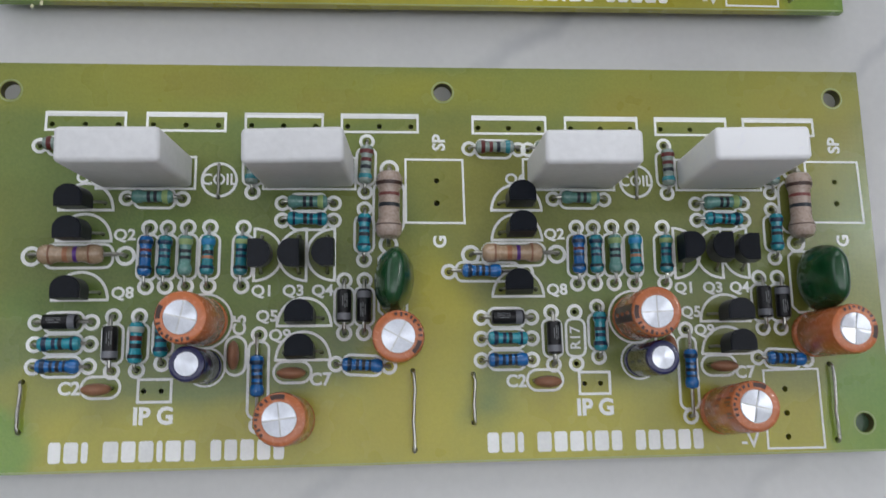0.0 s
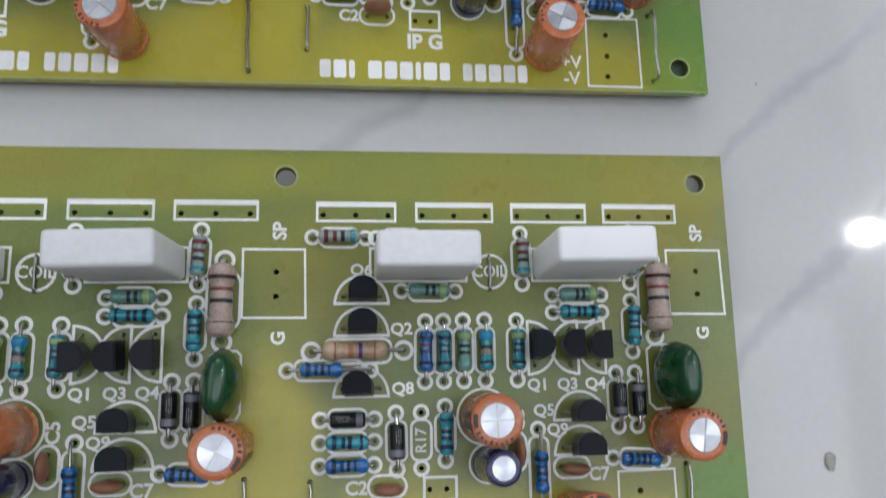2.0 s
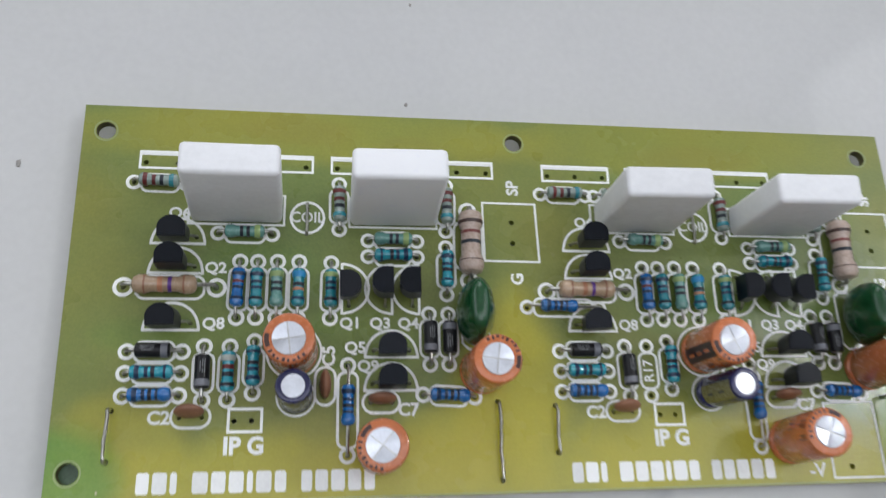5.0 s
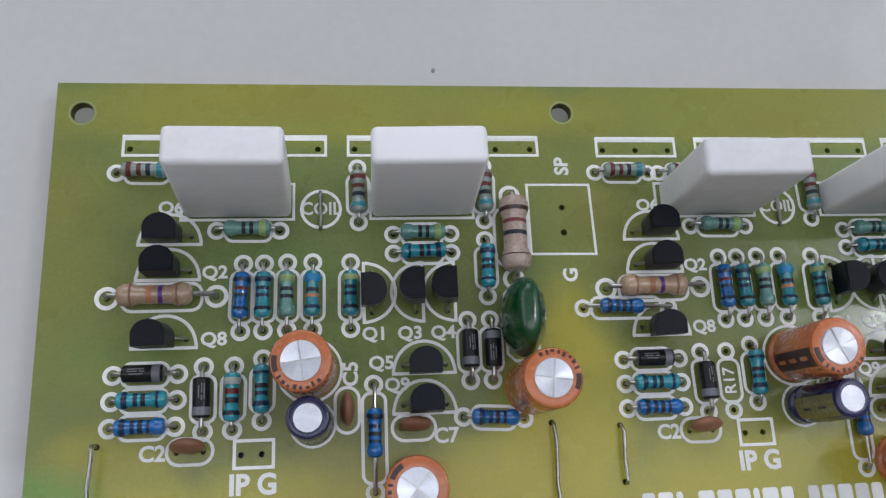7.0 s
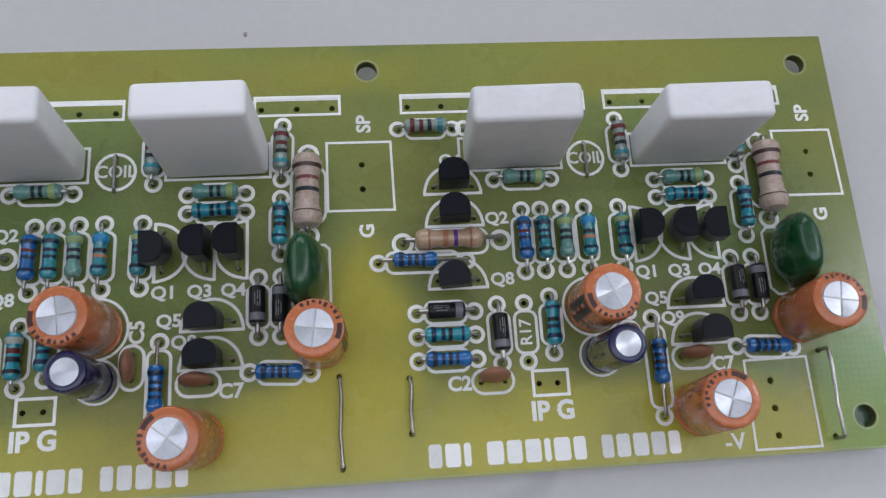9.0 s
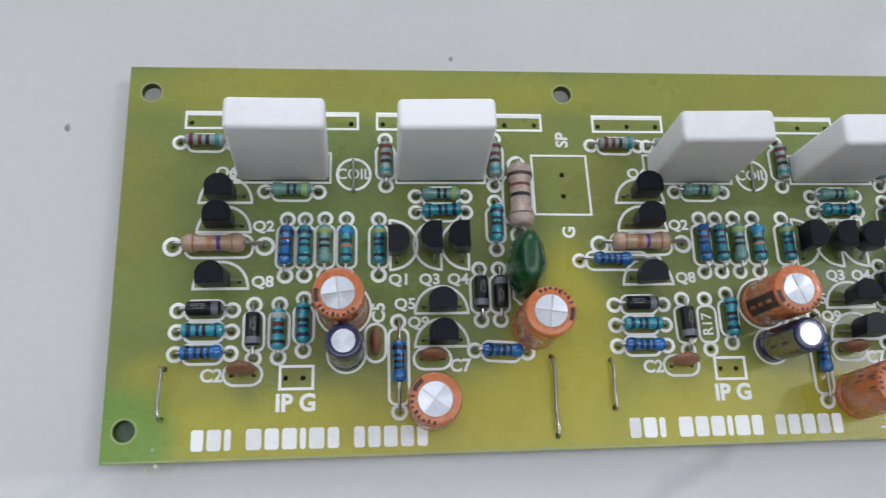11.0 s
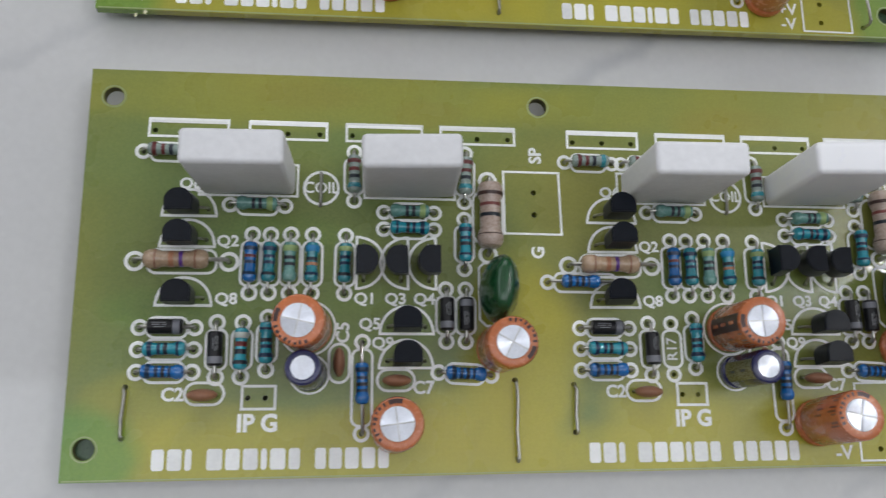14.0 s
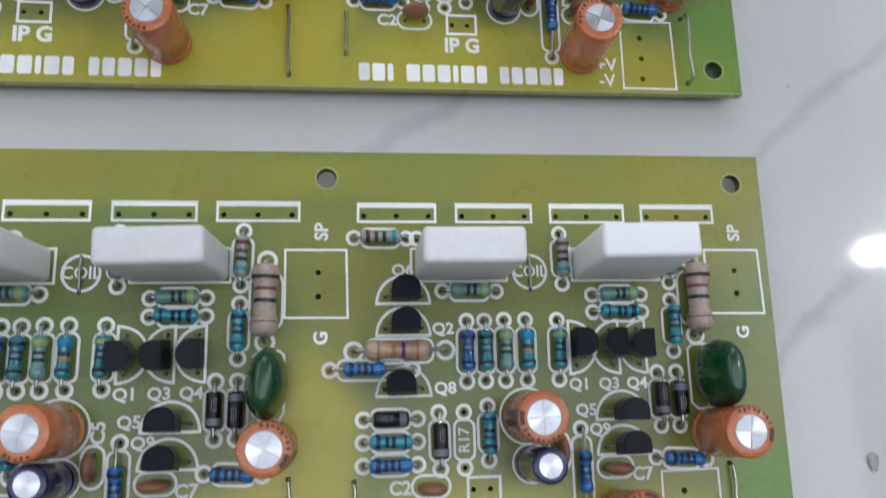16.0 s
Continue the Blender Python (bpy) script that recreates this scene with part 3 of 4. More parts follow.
def circuit_board():
    root = new("circuit_board")
    part("laminate", substrate(), PCB, root, "yellow-green glossy laminate drilled with holes")
    tagged(part("solder_joints", joints(), SOLDER, root), kind="stuff")
    part("cut_edge", stroke([(-76.2, -63.16), (-30.0, -63.10), (20.0, -63.04), (76.3, -62.97)], 0.22, False, 0.03), worn_rim, root, "pale raw cut edge")
    for x, y in MOUNTS[:3] + MOUNTS[3:]:
        printed(root, "hole_rim", mesh_of("hole_rim", stroke(arc(0, 0, 1.9, 0, 342, 19), 0.22, True, 0.02), worn_rim, False), "", (x, y))
        # liner of the drilled wall, coloured dark to deepen the hole's shade
        part("hole_wall", lathe([(1.64, -1.6), (1.64, -0.06), (1.60, -0.06), (1.60, -1.6)], 24), HOLEWALL, root).location = (x * MM, y * MM, 0)
    # dark discs stand in for the shade seen down the front holes
    for x, y in MOUNTS[3:]:
        part("resin_film", lathe([(0, -1.45), (1.60, -1.45), (1.60, -1.55), (0, -1.55)], 24), HOLESHADE, root, "dark green disc standing in for the shade in the hole").location = (x * MM, y * MM, 0)
    for half in ("left", "right"):
        def A(x, y):
            return art(half, x, y)

        def poly(pts):
            return [A(x, y) for x, y in pts]

        for n, x0, y0, x1, y1 in PADS + ([SPARE] if half == "right" else []):
            big = n in ("R8", "R15")
            for p in ((x0, y0), (x1, y1)):
                printed(root, "pad_ring", BIGRING if big else RING, "", A(*p))
            (a0, b0), (a1, b1) = A(x0, y0), A(x1, y1)
            r = 1.95 if n == "R8" else 2.6 if n == "R15" else 1.62
            gap = 2.0 if n == "R8" else 1.9 if n == "R15" else 1.2
            if n in ("R1", "R2"):
                r = 1.6
            printed(root, "outline", stroke(capsule(a0, b0, a1, b1, gap, r), 0.44, True))
        for n, x, y, turn in QS:
            printed(root, "outline", stroke(poly(dome(x, y, turn)), 0.46, True))
        for x in TRACKS_X:
            w = 13.4
            printed(root, "outline", stroke(poly([(x, -7.4), (x + w, -7.4), (x + w, -4.2), (x, -4.2)]), 0.42, True))
            printed(root, "outline_bar", plate(poly([(x + 0.2, -4.9), (x + w - 0.2, -4.9), (x + w - 0.2, -4.0), (x + 0.2, -4.0)]), 0.066))
        for k0, k1 in ((-59.6, -43.0), (-31.4, -15.5)):
            printed(root, "outline", stroke(poly([(k0, -17.9), (k1, -17.9), (k1, -12.2), (k0, -12.2)]), 0.4, True))
        printed(root, "outline", stroke(poly(arc(-38.9, -16.3, 2.95, 0, 342, 19)), 0.45, True))
        printed(root, "lettering", letters("COIL", 1.9, 0.05, 0.95), "", A(-38.9, -16.3))
        printed(root, "outline", stroke(poly([(-6.72, -12.45), (3.35, -12.5), (3.5, -24.0), (-6.75, -23.9)]), 0.38, True))
        printed(root, "lettering", letters("SP", 2.1, 0.09), "", A(-0.7, -9.3), 90)
        printed(root, "lettering", letters("G", 2.1, 0.09), "", A(-0.8, -27.3), 90)
        printed(root, "outline", stroke(poly([(-50.7, -50.3), (-45.4, -50.3), (-45.4, -53.95), (-50.7, -53.95)]), 0.44, True))
        printed(root, "lettering", letters("IP G", 2.6, 0.14, 0.96), "", A(-48.1, -56.3))
        for t, x, y in (("Q6", -61.1, -16.0), ("Q2", -54.3, -26.1), ("Q8", -54.1, -36.0), ("Q1", -31.1, -35.8), ("Q3", -25.9, -35.8), ("Q4", -21.0, -35.8), ("Q5", -30.2, -40.1), ("Q9", -28.0, -43.3)):
            printed(root, "lettering", letters(t, 1.8, 0.08, 1.05), "", A(x, y))
        printed(root, "lettering", letters("C7", 2.0, 0.09), "", A(-21.2, -50.7))
        printed(root, "lettering", letters("C2", 2.0, 0.09), "", A(-61.7, -51.7))
        printed(root, "lettering", letters("C5", 2.0, 0.09), "", A(-34.6, -41.5), 90)
        for cx, cy, rx, ry in ((-25.8, -49.4, 3.1, 1.75), (-56.7, -51.5, 3.1, 1.75)):
            o = arc(cx + rx - ry, cy, ry, -90, 90, 10) + arc(cx - rx + ry, cy, ry, 90, 270, 10)
            printed(root, "outline", stroke(poly(o), 0.44, True))
        o = arc(-35.2, -46.6 + 1.5, 1.7, 0, 180, 10) + arc(-35.2, -46.6 - 1.5, 1.7, 180, 360, 10)
        printed(root, "outline", stroke(poly(o), 0.44, True))
        printed(root, "outline", stroke(poly(arc(-40.5, -40.8, 4.55, 0, 350, 35)), 0.38, True))
        printed(root, "outline", stroke(poly(arc(-40.0, -48.4, 3.15, 0, 345, 23)), 0.34, True))
        g = [(-10.6, -29.3), (-7.4, -29.3), (-6.7, -30.0), (-6.7, -39.2), (-7.4, -40.3), (-10.4, -40.3), (-11.5, -39.2), (-11.5, -30.2)]
        printed(root, "outline", stroke(poly(g), 0.40, True))
        # maker's name: plain bars, one a character
        x0 = -64.0 if half == "left" else -66.6
        for widths, start in (((2.2, 2.5, 1.3), -0.2), ((2.7, 2.5, 2.6, 1.2, 2.7, 2.1), 8.3), ((2.0, 2.3, 2.5, 2.4, 2.0), 25.3)):
            x = x0 + start
            for w in widths:
                (a0, b0), (a1, b1) = A(x, -63.4), A(x + w - 0.3, -60.1)
                printed(root, "name_bar", plate([(a0 + 0.25, b0), (a1 - 0.25, b0), (a1, b0 + 0.35), (a1, b1 - 0.35), (a1 - 0.25, b1), (a0 + 0.25, b1), (a0, b1 - 0.35), (a0, b0 + 0.35)]))
                x += w + 0.22
        if half == "right":
            printed(root, "lettering", letters("R17", 1.7, 0.04), "", A(-51.1, -44.4), 90)
            printed(root, "outline", stroke(poly([(-17.9, -50.4), (-8.0, -50.2), (-7.95, -63.6), (-18.1, -63.6)]), 0.34, True))
            printed(root, "lettering", letters("-V", 2.3, 0.06), "", A(-21.2, -62.3))
            printed(root, "lettering", letters("+V", 2.3, 0.06), "", A(-21.2, -59.2))
    return root


# shade of the front holes, put into a dark green colour
HOLESHADE = worn("dark_green_hole_shade", (0.055, 0.105, 0.055), 0.3, 0.3, 500)
# drilled laminate brown with the hole's shade mixed into the colour
HOLEWALL = worn("shade_dark_drilled_laminate", (0.10, 0.095, 0.035), 0.7, 0.3, 900)
worn_rim = worn("pale_resin_rim", (0.36, 0.42, 0.20), 0.4, 0.1)
board_root = circuit_board()
board_root.matrix_basis = BOARDS["near"] @ Matrix.Translation((0, 0, BOARD_TOP * MM))
tagged(board_root, "yellow-green amplifier circuit board with white printing, lying on marble", "circuit board", "circuit boards on the floor")
copy_thing(board_root, BOARDS["far"] @ Matrix.Translation((0, 0, BOARD_TOP * MM)))


FLAKE = worn("pale_resin_flake", (0.62, 0.60, 0.38), 0.5, 0.1)
# pale resin flakes at the boards' rims
for board, fx, fy, fs in (("far", -68.9, -61.4, 0.3), ("far", -68.3, -63.9, 0.5), ("far", -69.8, -64.4, 0.38), ("near", 76.0, -57.5, 0.35), ("near", 76.3, -58.2, 0.25)):
    bm = bmesh.new()
    bmesh.ops.create_icosphere(bm, subdivisions=2, radius=fs * 0.62)
    for v in bm.verts:
        k = 1 + 0.7 * noise.noise(v.co * 4 + Vector((fx, fy, 0)))
        v.co = Vector((v.co.x * k, v.co.y * k * 1.4, v.co.z * k * 0.3 + fs * 0.22))
    ob = new("resin_flake", mesh_of("resin_flake", bm, FLAKE))
    ob.matrix_basis = spot(board, fx, fy)
    tagged(ob, "tiny pale flake of chipped resin on the circuit board", "debris", "flakes on the circuit boards")


# ---------- components ----------
def bent_lead(x0, x1, z, r=0.28):
    """From a hole at x0 up and along to the body's end at x1."""
    s = 1 if x1 > x0 else -1
    pts = [(x0, 0, -1.0), (x0, 0, z - 0.7)]
    pts += [(x0 + s * 0.7 * (1 - math.cos(radians(a))), 0, z - 0.7 + 0.7 * math.sin(radians(a))) for a in (30, 60, 90)]
    return tube(pts + [(x1, 0, z)], r)


def resistor(span, length, dia, coat_mat, bands, shift=0.0, z=None, name="resistor", lead_r=0.28):
    root = new(name)
    z = dia / 2 + 0.25 if z is None else z
    h, r = length / 2, dia / 2
    bulb = 0.17 * length
    prof = [(0, -h), (r * 0.45, -h), (r * 0.80, -h + 0.18 * bulb), (r * 0.97, -h + 0.55 * bulb), (r, -h + bulb), (r * 0.94, -h + 1.3 * bulb), (r * 0.79, -h + 1.7 * bulb)]
    prof = prof + [(q, -p) for q, p in prof[::-1]]

    def radius(s):
        for (q0, p0), (q1, p1) in zip(prof, prof[1:]):
            if p0 <= s <= p1 and p1 > p0:
                return q0 + (q1 - q0) * (s - p0) / (p1 - p0)
        return r * 0.79

    body = part("body", lathe(prof, 16, "X"), coat_mat, root)
    body.location = (shift * MM, 0, z * MM)
    for pos, width, mat in bands:
        c = pos * h
        a, b = c - width / 2, c + width / 2
        steps = [a + (b - a) * i / 3 for i in range(4)]
        ring = part("colour_band", lathe([(radius(a) - 0.02, a)] + [(radius(s) + 0.035, s) for s in steps] + [(radius(b) - 0.02, b)], 16, "X"), mat, root)
        ring.location = (shift * MM, 0, z * MM)
    part("lead", bent_lead(-span / 2, -h + shift + 0.1, z, lead_r), TIN, root)
    part("lead", bent_lead(span / 2, h + shift - 0.1, z, lead_r), TIN, root)
    return root


def diode(span):
    root = new("diode")
    z = 1.45
    body = part("body", lathe([(0, -2.7), (1.0, -2.7), (1.2, -2.5), (1.2, 2.5), (1.0, 2.7), (0, 2.7)], 18, "X"), DIODE, root)
    body.location.z = z * MM
    band = part("cathode_band", lathe([(1.19, 1.25), (1.24, 1.28), (1.24, 2.32), (1.19, 2.35)], 18, "X"), SILVER, root, "silver cathode band")
    band.location.z = z * MM
    for s0, s1, a0, a1 in ((-1.9, 0.3, 62, 69), (-1.9, -0.6, 78, 85), (-0.3, 0.4, 78, 85), (-1.6, 0.1, 96, 102)):
        mark = shell_patch(1.2, s0, s1, a0, a1, 3)
        bmesh.ops.transform(mark, matrix=Matrix.Rotation(radians(90), 4, "Y"), verts=mark.verts[:])
        bmesh.ops.transform(mark, matrix=Matrix.Rotation(radians(90), 4, "X"), verts=mark.verts[:])
        m = part("print_mark", mark, GREYPRINT, root)
        m.location.z = z * MM
    part("lead", bent_lead(-span / 2, -2.6, z, 0.34), TIN, root)
    part("lead", bent_lead(span / 2, 2.6, z, 0.34), TIN, root)
    return root


def transistor():
    """A black D-shaped body on three splayed legs; the flat looks to -y, holes at y 0."""
    root = new("transistor")
    bm = bmesh.new()
    w = 2.22
    pts = [(-w, -1.45), (w, -1.45)] + arc(0, 0.0, 2.29, 5, 175, 14, 2.1)
    low = [bm.verts.new((x, y, 2.5)) for x, y in pts]
    top = [bm.verts.new((x, y, 7.1)) for x, y in pts]
    for i in range(len(pts)):
        j = (i + 1) % len(pts)
        bm.faces.new((low[i], low[j], top[j], top[i]))
    bm.faces.new(top)
    bm.faces.new(low[::-1])
    bmesh.ops.bevel(bm, geom=[e for e in bm.edges if abs(e.verts[0].co.z - e.verts[1].co.z) < 0.01], offset=0.18, segments=2, affect="EDGES")
    part("body", bm, EPOXY, root)
    for k in (-1, 0, 1):
        part("leg", tube([(k * 3.1, 0, -1.0), (k * 3.1, 0, 0.3), (k * 2.2, -0.1, 1.5), (k * 1.27, -0.3, 2.4), (k * 1.27, -0.3, 2.8)], 0.24, 6), TIN, root)
    return root


def electrolytic(r, height, sleeve_mat, stripe_mat, orange):
    root = new("electrolytic_capacitor")
    prof = [(0, 0), (r - 0.5, 0), (r, 0.35), (r, 1.3), (r - 0.3, 1.6), (r - 0.3, 1.9), (r, 2.3), (r, height - 0.55), (r - 0.16, height - 0.16), (r - 0.55, height), (r * 0.66, height - 0.05), (r * 0.62, height - 0.2)]
    part("sleeve", lathe(prof, 36), sleeve_mat, root)
    rt = r * 0.655
    part("can_top", lathe([(0, height - 0.25), (rt, height - 0.25), (rt, height - 0.10), (0, height - 0.10)], 32), SOLDER if orange else ALU, root, "aluminium can top with scored cross" if orange else "plain aluminium can top")
    if orange:
        for q in range(4):
            g = 0.12
            pts = [(g, g)] + [(max(g, x), max(g, y)) for x, y in arc(0, 0, rt - 0.12, 2, 88, 10)]
            bm = plate(pts, 0.12)
            # each quarter falls gently to the scored cross
            for v in bm.verts:
                if v.co.z > 0.01:
                    v.co.z = 0.04 + 0.20 * min(1, (v.co.x + v.co.y) / rt) ** 1.5
            bmesh.ops.transform(bm, matrix=Matrix.Translation((0, 0, height - 0.10)) @ Matrix.Rotation(radians(90 * q), 4, "Z"), verts=bm.verts[:])
            part("vent_quarter", bm, ALU, root)
        part("polarity_stripe", shell_patch(r, 2.3, height - 0.6, 158, 198), stripe_mat, root, "dark brown polarity stripe")
        for k in range(3):
            part("stripe_dash", shell_patch(r + 0.04, 3.4 + 3.0 * k, 5.2 + 3.0 * k, 174, 182, 4), sleeve_mat, root)
        for k in range(9):
            a = 206 + 12.0 * k + 3.0 * ((k * 5) % 3)
            part("print_mark", shell_patch(r, height - 1.9 - 0.45 * (k % 3), height - 0.6, a, a + 3.5 + 1.5 * (k % 2), 2), FAINTPRINT, root)
        for k in range(5):
            a = 214 + 15.0 * k
            part("print_mark", shell_patch(r, height - 6.4 + 0.5 * (k % 2), height - 4.4 - 0.3 * (k % 3), a, a + 5 - (k % 3), 2), FAINTPRINT, root)
        part("rim_mark", sector(r - 1.0, r - 0.32, height - 0.02, 160, 196, 8), stripe_mat, root)
        for k in range(8):
            a = 206 + 13.5 * k
            part("rim_mark", sector(r - 0.95 + 0.15 * (k % 3), r - 0.30, height - 0.03, a, a + 6 + 2 * (k % 2), 3), stripe_mat, root)
    else:
        part("polarity_stripe", shell_patch(r, 2.3, height - 0.6, 182, 252), stripe_mat, root, "dark olive polarity stripe with black dashes")
        for k in range(2):
            part("stripe_dash", shell_patch(r + 0.04, 4 + 3.4 * k, 5.6 + 3.4 * k, 214, 222, 3), BLACKBAND, root)
        for k in range(4):
            part("print_mark", shell_patch(r, 5.0, 6.2, -70 + 17 * k, -63 + 17 * k, 3), PALEOLIVE, root)
    return root


def sector(r0, r1, z, a0, a1, n=5):
    bm = bmesh.new()
    rows = [[bm.verts.new((q * math.cos(radians(a0 + (a1 - a0) * i / n)), q * math.sin(radians(a0 + (a1 - a0) * i / n)), z + dz)) for q, dz in ((r0, 0.02), (r0, 0.05), (r1, 0.05), (r1, -0.06))] for i in range(n + 1)]
    for a, b in zip(rows, rows[1:]):
        for k in range(3):
            bm.faces.new((a[k], a[k + 1], b[k + 1], b[k]))
    return bm


def cement_resistor(top):
    root = new("cement_resistor")
    bm = box(-7.6, 7.6, -2.7, 2.7, 0.15, top, 0.85, 4)
    for v in bm.verts:
        if v.co.z > top - 0.8:
            v.co.z -= 0.22 * max(0.0, 1 - max(abs(v.co.x) / 7.0 * 0.5, abs(v.co.y) / 2.0))
    part("body", bm, CEMENT, root)
    for k in (-5, 5):
        part("lead", tube([(k, 0, -1.0), (k, 0, 0.5)], 0.4, 6), TIN, root)
    return root


def film_capacitor():
    """A dipped film capacitor: a green resin pillow, wide along y."""
    root = new("film_capacitor")
    bm = bmesh.new()
    bmesh.ops.create_uvsphere(bm, u_segments=32, v_segments=20, radius=1)
    for v in bm.verts:
        x, y, z = v.co
        y2 = math.copysign(abs(y) ** 0.48, y) * 5.5
        z2 = math.copysign(abs(z) ** 0.46, z) * 5.5
        up = max(0.0, z2 / 5.5)
        thick = 3.25 * math.copysign(abs(x) ** 0.92, x) * (1 - 0.38 * up) * (1 - 0.5 * (y2 / 5.5) ** 2)
        lump = 0.22 * noise.noise(Vector((x * 2, y * 2, z * 2)))
        v.co = Vector((thick + lump, y2 * (1 - 0.16 * up) + 0.2 * lump, z2 + 6.0))
    part("body", bm, GREENCAP, root)
    for k in (-3.6, 3.6):
        part("lead", tube([(0, k, -1.0), (0, k, 1.6)], 0.3, 6), TIN, root)
    return root


def ceramic_capacitor():
    """A small brown dipped disc standing on two legs, wide along x."""
    root = new("ceramic_capacitor")
    bm = bmesh.new()
    bmesh.ops.create_uvsphere(bm, u_segments=20, v_segments=14, radius=1)
    for v in bm.verts:
        v.co = Vector((v.co.x * 2.35, v.co.y * 0.95, v.co.z * 1.9 + 2.5 - 0.25 * abs(v.co.x)))
    part("body", bm, CLAY, root)
    for k in (-1.8, 1.8):
        part("leg", tube([(k, 0, -1.0), (k, 0, 0.4), (k * 0.8, 0, 1.6)], 0.22, 6), TIN, root)
    return root


def wire_link(length, rise, wobble, seed):
    """A bare bridge of wire along -y."""
    root = new("wire_link")
    rnd = random.Random(seed)
    pts = [(0, 0, -1.0), (0, 0, max(0.1, rise - 0.4)), (0, -0.4, rise)]
    for i in range(1, 8):
        pts.append((wobble * math.sin(i * 0.9) + rnd.uniform(-0.06, 0.06), -length * i / 8, rise + rnd.uniform(-0.05, 0.1)))
    pts += [(0, -length + 0.4, rise), (0, -length, max(0.1, rise - 0.4)), (0, -length, -1.0)]
    part("wire", tube(pts, 0.28, 8), TIN, root)
    return root


B, N, R, Y = BLACKBAND, NAVYBAND, REDBAND, YELLOWBAND
LOOKS = {
    "teal": (TEAL, [(-0.62, 0.65, N), (-0.24, 0.5, N), (0.06, 0.5, N), (0.62, 0.5, B)], "teal metal-film resistor with dark colour bands"),
    "aqua": (AQUA, [(-0.62, 0.7, N), (-0.2, 0.55, N), (0.1, 0.6, B), (0.64, 0.4, N)], "aqua metal-film resistor with dark colour bands"),
    "blue": (BLUE, [(-0.62, 0.7, N), (-0.24, 0.5, N), (0.06, 0.55, B), (0.36, 0.4, N)], "bright blue metal-film resistor with dark bands"),
    "bluered": (BLUE, [(-0.64, 0.6, N), (-0.26, 0.45, REDBAND), (0.04, 0.5, N), (0.60, 0.5, N)], "bright blue metal-film resistor with red and dark bands"),
    "pale": (PALE, [(-0.64, 0.95, Y), (-0.18, 0.55, B), (0.14, 0.55, B)], "pale green resistor with black bands and yellow-green end"),
    "sky": (TEAL, [(-0.64, 1.0, SKYBAND), (-0.12, 0.6, B), (0.12, 0.5, ORANGEBAND), (0.62, 0.5, N)], "teal resistor with sky-blue and orange bands"),
    "red": (GREYGREEN, [(-0.64, 0.7, R), (-0.22, 0.62, R), (0.16, 0.62, B), (0.64, 0.8, TEAL)], "pale resistor with red-brown and black bands"),
    "mint": (TEAL, [(-0.66, 0.8, Y), (-0.24, 0.5, N), (0.06, 0.5, N), (0.62, 0.55, B)], "teal resistor with a yellow-green end band and dark bands"),
    "mixed": (AQUA, [(-0.62, 0.9, PALEBAND), (-0.2, 0.75, R), (0.16, 0.75, B), (0.66, 0.6, B)], "aqua resistor with red, black and pale bands"),
}
STYLE = {"R1": "red", "R2": "red", "R3": "red", "R4": "red", "R5": "pale", "R6": "pale", "R7": "aqua", "R9": "bluered", "R10": "teal", "R11": "pale", "R12": "sky", "R13": "mint", "R14": "aqua",
         "R16": "aqua", "R17": "blue", "R18": "mixed", "R19": "aqua", "R20": "blue", "R21": "blue", "Rx": "blue"}
FLIP = {"R5", "R6", "R7", "R19"}
jit = random.Random(7)

# tops of the cans and transistors, channel by channel (mm on the artwork)
TOPS = {("near", "left"): {"Q6": (-60.4, -20.7), "Q2": (-60.2, -25.8), "Q8": (-59.8, -35.2), "Q1": (-30.8, -29.8), "Q3": (-25.8, -29.8), "Q4": (-20.2, -29.6), "Q5": (-24.2, -39.0), "Q9": (-24.1, -44.4), "c1": (-40.9, -40.3), "blue": (-40.1, -47.1), "c3": (-26.2, -55.4), "c4": (-8.7, -43.5)},
        ("near", "right"): {"Q6": (12.2, -19.5), "Q2": (12.1, -24.6), "Q8": (10.9, -34.2), "Q1": (40.5, -28.4), "Q3": (45.9, -28.5), "Q4": (50.3, -28.8), "Q5": (48.0, -39.5), "Q9": (47.9, -44.5), "c1": (31.5, -40.2), "blue": (32.6, -47.2), "c3": (46.2, -54.9), "c4": (63.5, -43.2)},
        ("far", "left"): {"Q6": (-59.9, -21.0), "Q2": (-60.0, -25.4), "Q8": (-60.8, -35.6), "Q1": (-31.4, -30.1), "Q3": (-25.5, -29.2), "Q4": (-21.0, -29.1), "Q5": (-24.3, -40.2), "Q9": (-24.3, -45.1), "c1": (-40.6, -40.4), "blue": (-39.8, -47.3), "c3": (-26.6, -56.4), "c4": (-8.5, -43.6)},
        ("far", "right"): {"Q6": (11.8, -20.0), "Q2": (11.5, -25.6), "Q8": (10.5, -36.0), "Q1": (40.2, -29.3), "Q3": (45.7, -29.3), "Q4": (50.4, -29.5), "Q5": (47.3, -39.4), "Q9": (47.8, -45.3), "c1": (31.5, -40.6), "blue": (33.2, -47.5), "c3": (45.6, -55.7), "c4": (63.2, -43.2)}}
FILM_LEAN = {("near", "left"): -1, ("near", "right"): 1, ("far", "left"): -3, ("far", "right"): -8}
FILM_SHIFT = {("near", "left"): -0.3, ("near", "right"): 0.0, ("far", "left"): -1.1, ("far", "right"): 0.2}
# which way the dark stripe of each orange can looks, in degrees
STRIPES = {("near", "left"): {"c1": 165, "c3": 95, "c4": -30}, ("near", "right"): {"c1": 180, "c3": 75, "c4": -10},
           ("far", "left"): {"c1": 185, "c3": 140, "c4": -10}, ("far", "right"): {"c1": 200, "c3": 65, "c4": -12}}
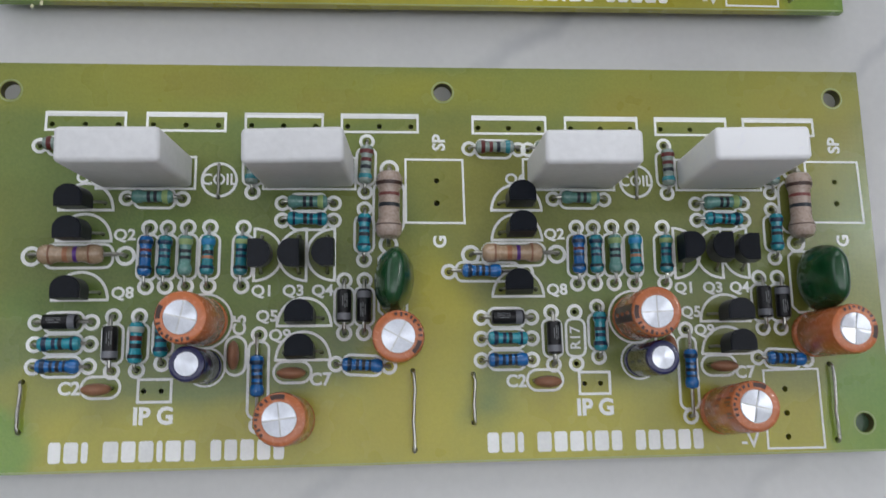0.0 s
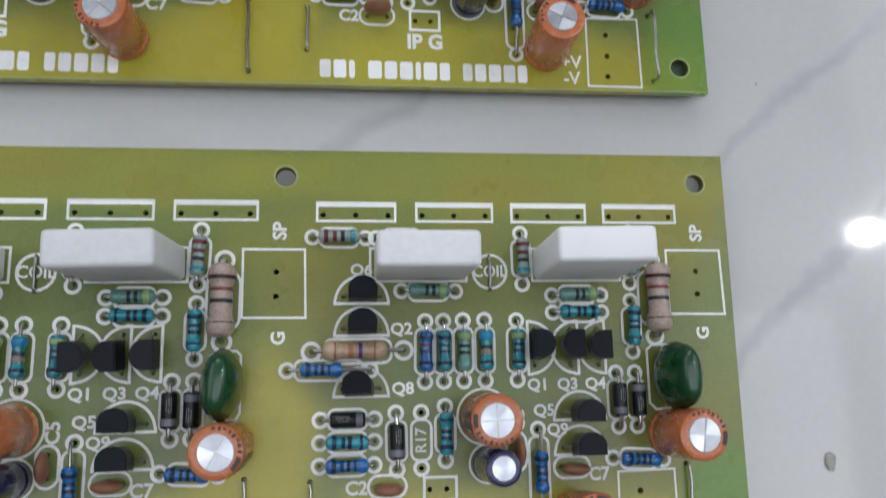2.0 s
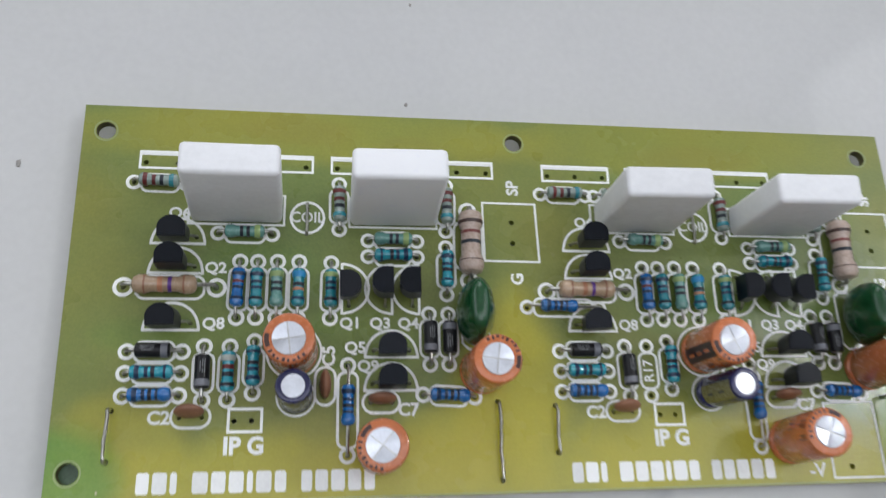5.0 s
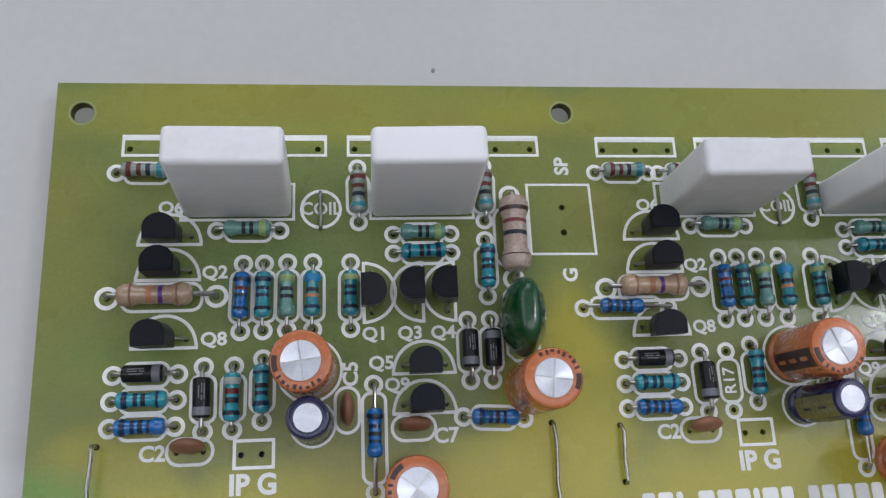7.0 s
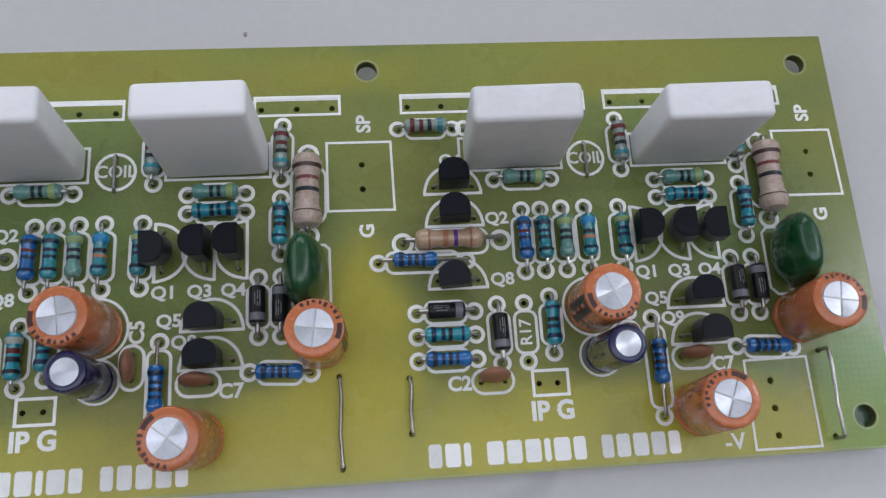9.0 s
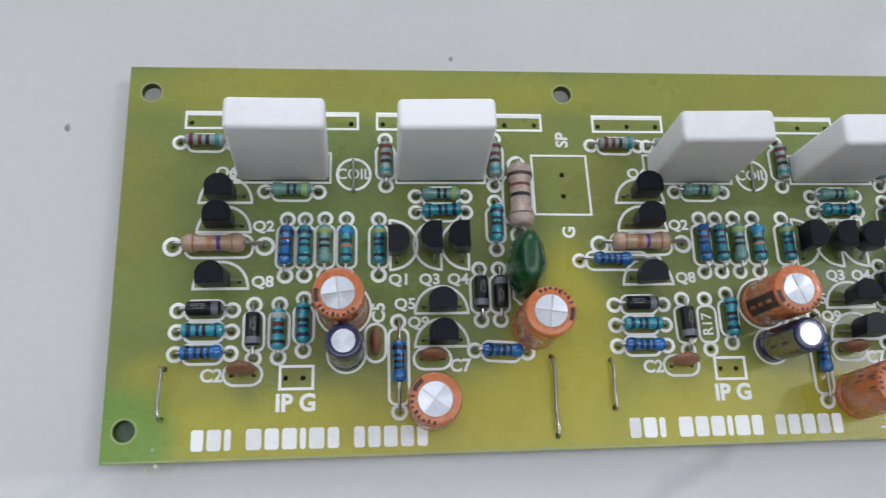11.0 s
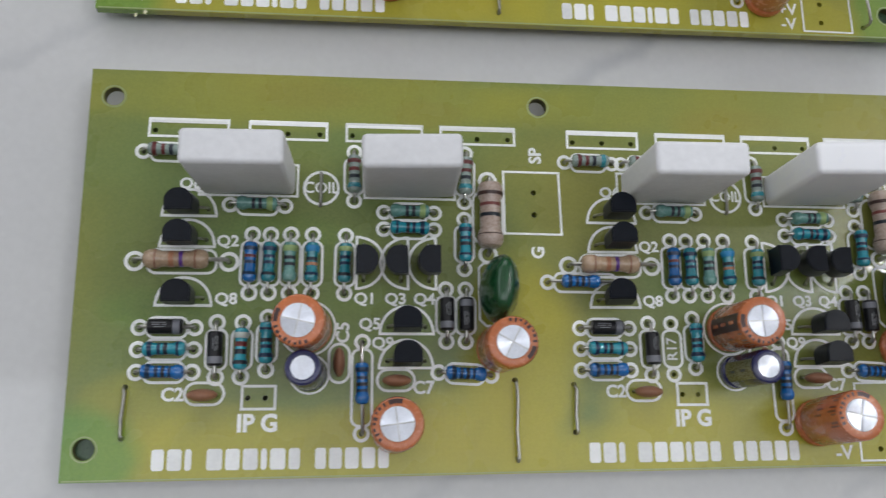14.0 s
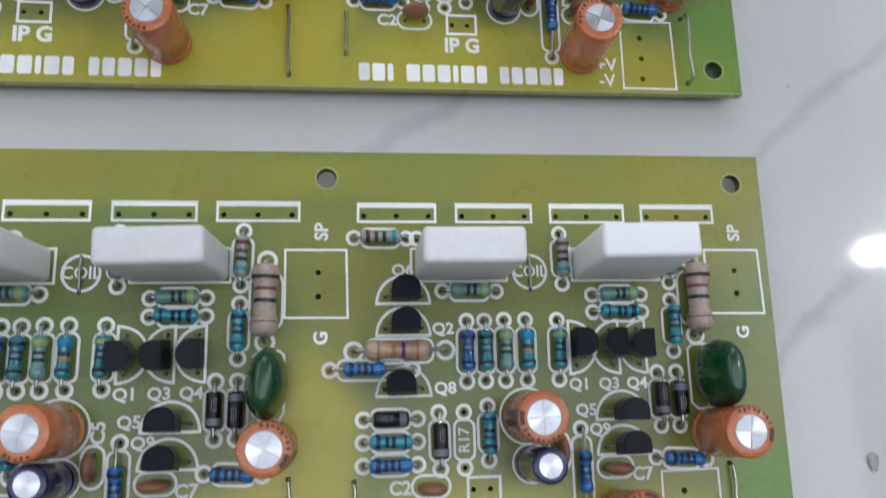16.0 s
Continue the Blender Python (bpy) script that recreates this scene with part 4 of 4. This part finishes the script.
# middle of the top of the cement blocks
BLOCKS = {("near", "left"): ((-50.8, -15.7), (-24.3, -15.6)), ("near", "right"): ((21.2, -15.5), (48.0, -14.7)),
          ("far", "left"): ((-50.0, -13.9), (-23.8, -13.7)), ("far", "right"): ((21.1, -15.3), (48.2, -15.6))}

for board in ("near", "far"):
    for half in ("left", "right"):
        tops = TOPS[board, half]
        for n, x0, y0, x1, y1 in PADS + ([SPARE] if half == "right" else []):
            if n == "R18" and half == "right":
                continue
            (a0, b0), (a1, b1) = art(half, x0, y0), art(half, x1, y1)
            span = round(math.hypot(a1 - a0, b1 - b0), 1)
            turn = math.degrees(math.atan2(b1 - b0, a1 - a0))
            m = spot(board, (a0 + a1) / 2, (b0 + b1) / 2, turn)
            group = "axial parts on the circuit boards"
            if n[0] == "D":
                if n == "D4":
                    m = m @ pose(0, 0, 0, 0, 0, 180)
                place(("diode", span), lambda: diode(span), m, "black plastic diode with a silver band, soldered to the board", "diode", "diodes on the circuit boards")
            elif n == "R8":
                place(("r8", span), lambda: resistor(span, 10.2, 3.3, BEIGE, [(-0.6, 0.3, CLAY), (-0.12, 0.8, ORANGEBAND), (0.18, 0.6, VIOLETBAND), (0.62, 0.3, CLAY)], -0.6, 1.9, lead_r=0.34), m,
                      "beige one-watt resistor with orange and violet bands", "resistor", "large resistors on the circuit boards")
            elif n == "R15":
                place(("r15", span), lambda: resistor(span, 11.6, 4.5, PINKISH, [(-0.60, 0.6, BROWNBAND), (-0.28, 0.55, PINKBAND), (0.04, 0.65, BLACKBAND), (0.62, 0.2, BROWNBAND)], 0.2, 2.5, lead_r=0.4), m,
                      "large pinkish-beige resistor with brown, red and black bands", "resistor", "large resistors on the circuit boards")
            else:
                style = STYLE[n]
                coat_mat, bands, label = LOOKS[style]
                shift = 0.0
                if n == "R20":
                    shift = -0.6
                if n == "Rx":
                    shift = -1.2
                if n in FLIP:
                    m = m @ pose(0, 0, 0, 0, 0, 180)
                m = m @ pose(0, 0, 0, 0, 0, jit.uniform(-1.5, 1.5))
                place((style, span, shift), lambda: resistor(span, 6.7, 2.35, coat_mat, bands, shift), m, label, "resistor", "small resistors on the circuit boards")
        for n, x, y, turn in QS:
            cx, cy = (x, y + 1.3) if turn == 0 else ((x + 1.3, y) if turn < 0 else (x - 1.3, y))
            bx, by = art(half, cx, cy)
            tx, ty = tops[n]
            dx, dy = tx - bx, ty - by
            place("transistor", transistor, spot(board, bx, by, turn, -math.degrees(math.atan2(dy, 7.0)) * 0.8, math.degrees(math.atan2(dx, 7.0)) * 0.8),
                  "small black plastic transistor standing on three legs", "transistor", "transistors on the circuit boards")
        for n, bx, by in (("c1", -40.5, -40.9), ("c3", -25.9, -57.2), ("c4", -8.3, -44.2), ("blue", -40.0, -48.4)):
            bx, by = art(half, bx, by)
            tx, ty = tops[n]
            height = 11.6 if n == "blue" else 13.5
            lean = (-math.degrees(math.atan2(ty - by, height)), math.degrees(math.atan2(tx - bx, height)))
            if n == "blue":
                spin = (-30 if half == "right" else -35) + (12 if board == "far" else 0)
                place("blue_can", lambda: electrolytic(2.75, 11.6, INDIGO, STRIPE, False), spot(board, bx, by, spin, *lean),
                      "small indigo electrolytic capacitor with a dark olive stripe", "capacitor", "small blue capacitors on the circuit boards")
            else:
                spin = STRIPES[board, half][n] - 178
                place("orange_can", lambda: electrolytic(3.95, 13.2, ORANGE, SLEEVEPRINT, True), spot(board, bx, by, spin, *lean),
                      "orange electrolytic capacitor with a scored aluminium top", "capacitor", "orange capacitors on the circuit boards")
        for (tx, ty), bx in zip(BLOCKS[board, half], (-50.1, -23.1) if half == "left" else (22.0, 48.9)):
            lean = (-math.degrees(math.atan2(ty + 14.7, 19.4)), math.degrees(math.atan2(tx - bx, 19.4)))
            place("block", lambda: cement_resistor(19.4), spot(board, bx, -14.7, jit.uniform(-0.6, 0.6), *lean), "white cement-block power resistor standing upright on the board", "resistor", "cement resistors on the circuit boards")
        gx, gy = art(half, -8.6, -34.8)
        place("film", film_capacitor, spot(board, gx + FILM_SHIFT[board, half], gy, jit.uniform(-4, 4), 0, FILM_LEAN[board, half]), "dark green dipped film capacitor, glossy resin", "capacitor", "green film capacitors on the circuit boards")
        for cx, cy, turn, lx in ((-56.7, -51.5, 0, -25), (-25.8, -49.4, 0, -15), (-35.2, -46.6, 90, 0)):
            cx, cy = art(half, cx, cy)
            place("ceramic", ceramic_capacitor, spot(board, cx, cy, turn, -lx * 0.3 if board == "near" else lx * 0.6, 0), "small brown dipped ceramic capacitor", "capacitor", "ceramic capacitors on the circuit boards")
        for i, (lx, ly, ll) in enumerate(((-69.1, -50.4, 8.0), (-5.7, -49.4, 13.0))):
            lx, ly = art(half, lx, ly)
            rise = 2.6 if (board, half, i) in (("far", "left", 0), ("far", "right", 1)) else 0.9
            place(("link", i, rise, half), lambda: wire_link(ll, rise, 0.12, i), spot(board, lx, ly), "bare tinned wire link bridging two holes", "wire", "wire links on the circuit boards")
        lx, ly = art(half, -39.0, -13.5)
        place(("coil", half), lambda: wire_link(5.8, 0.5, 0.0, 5), spot(board, lx, ly), "short tinned wire link across the coil marking", "wire", "wire links on the circuit boards")
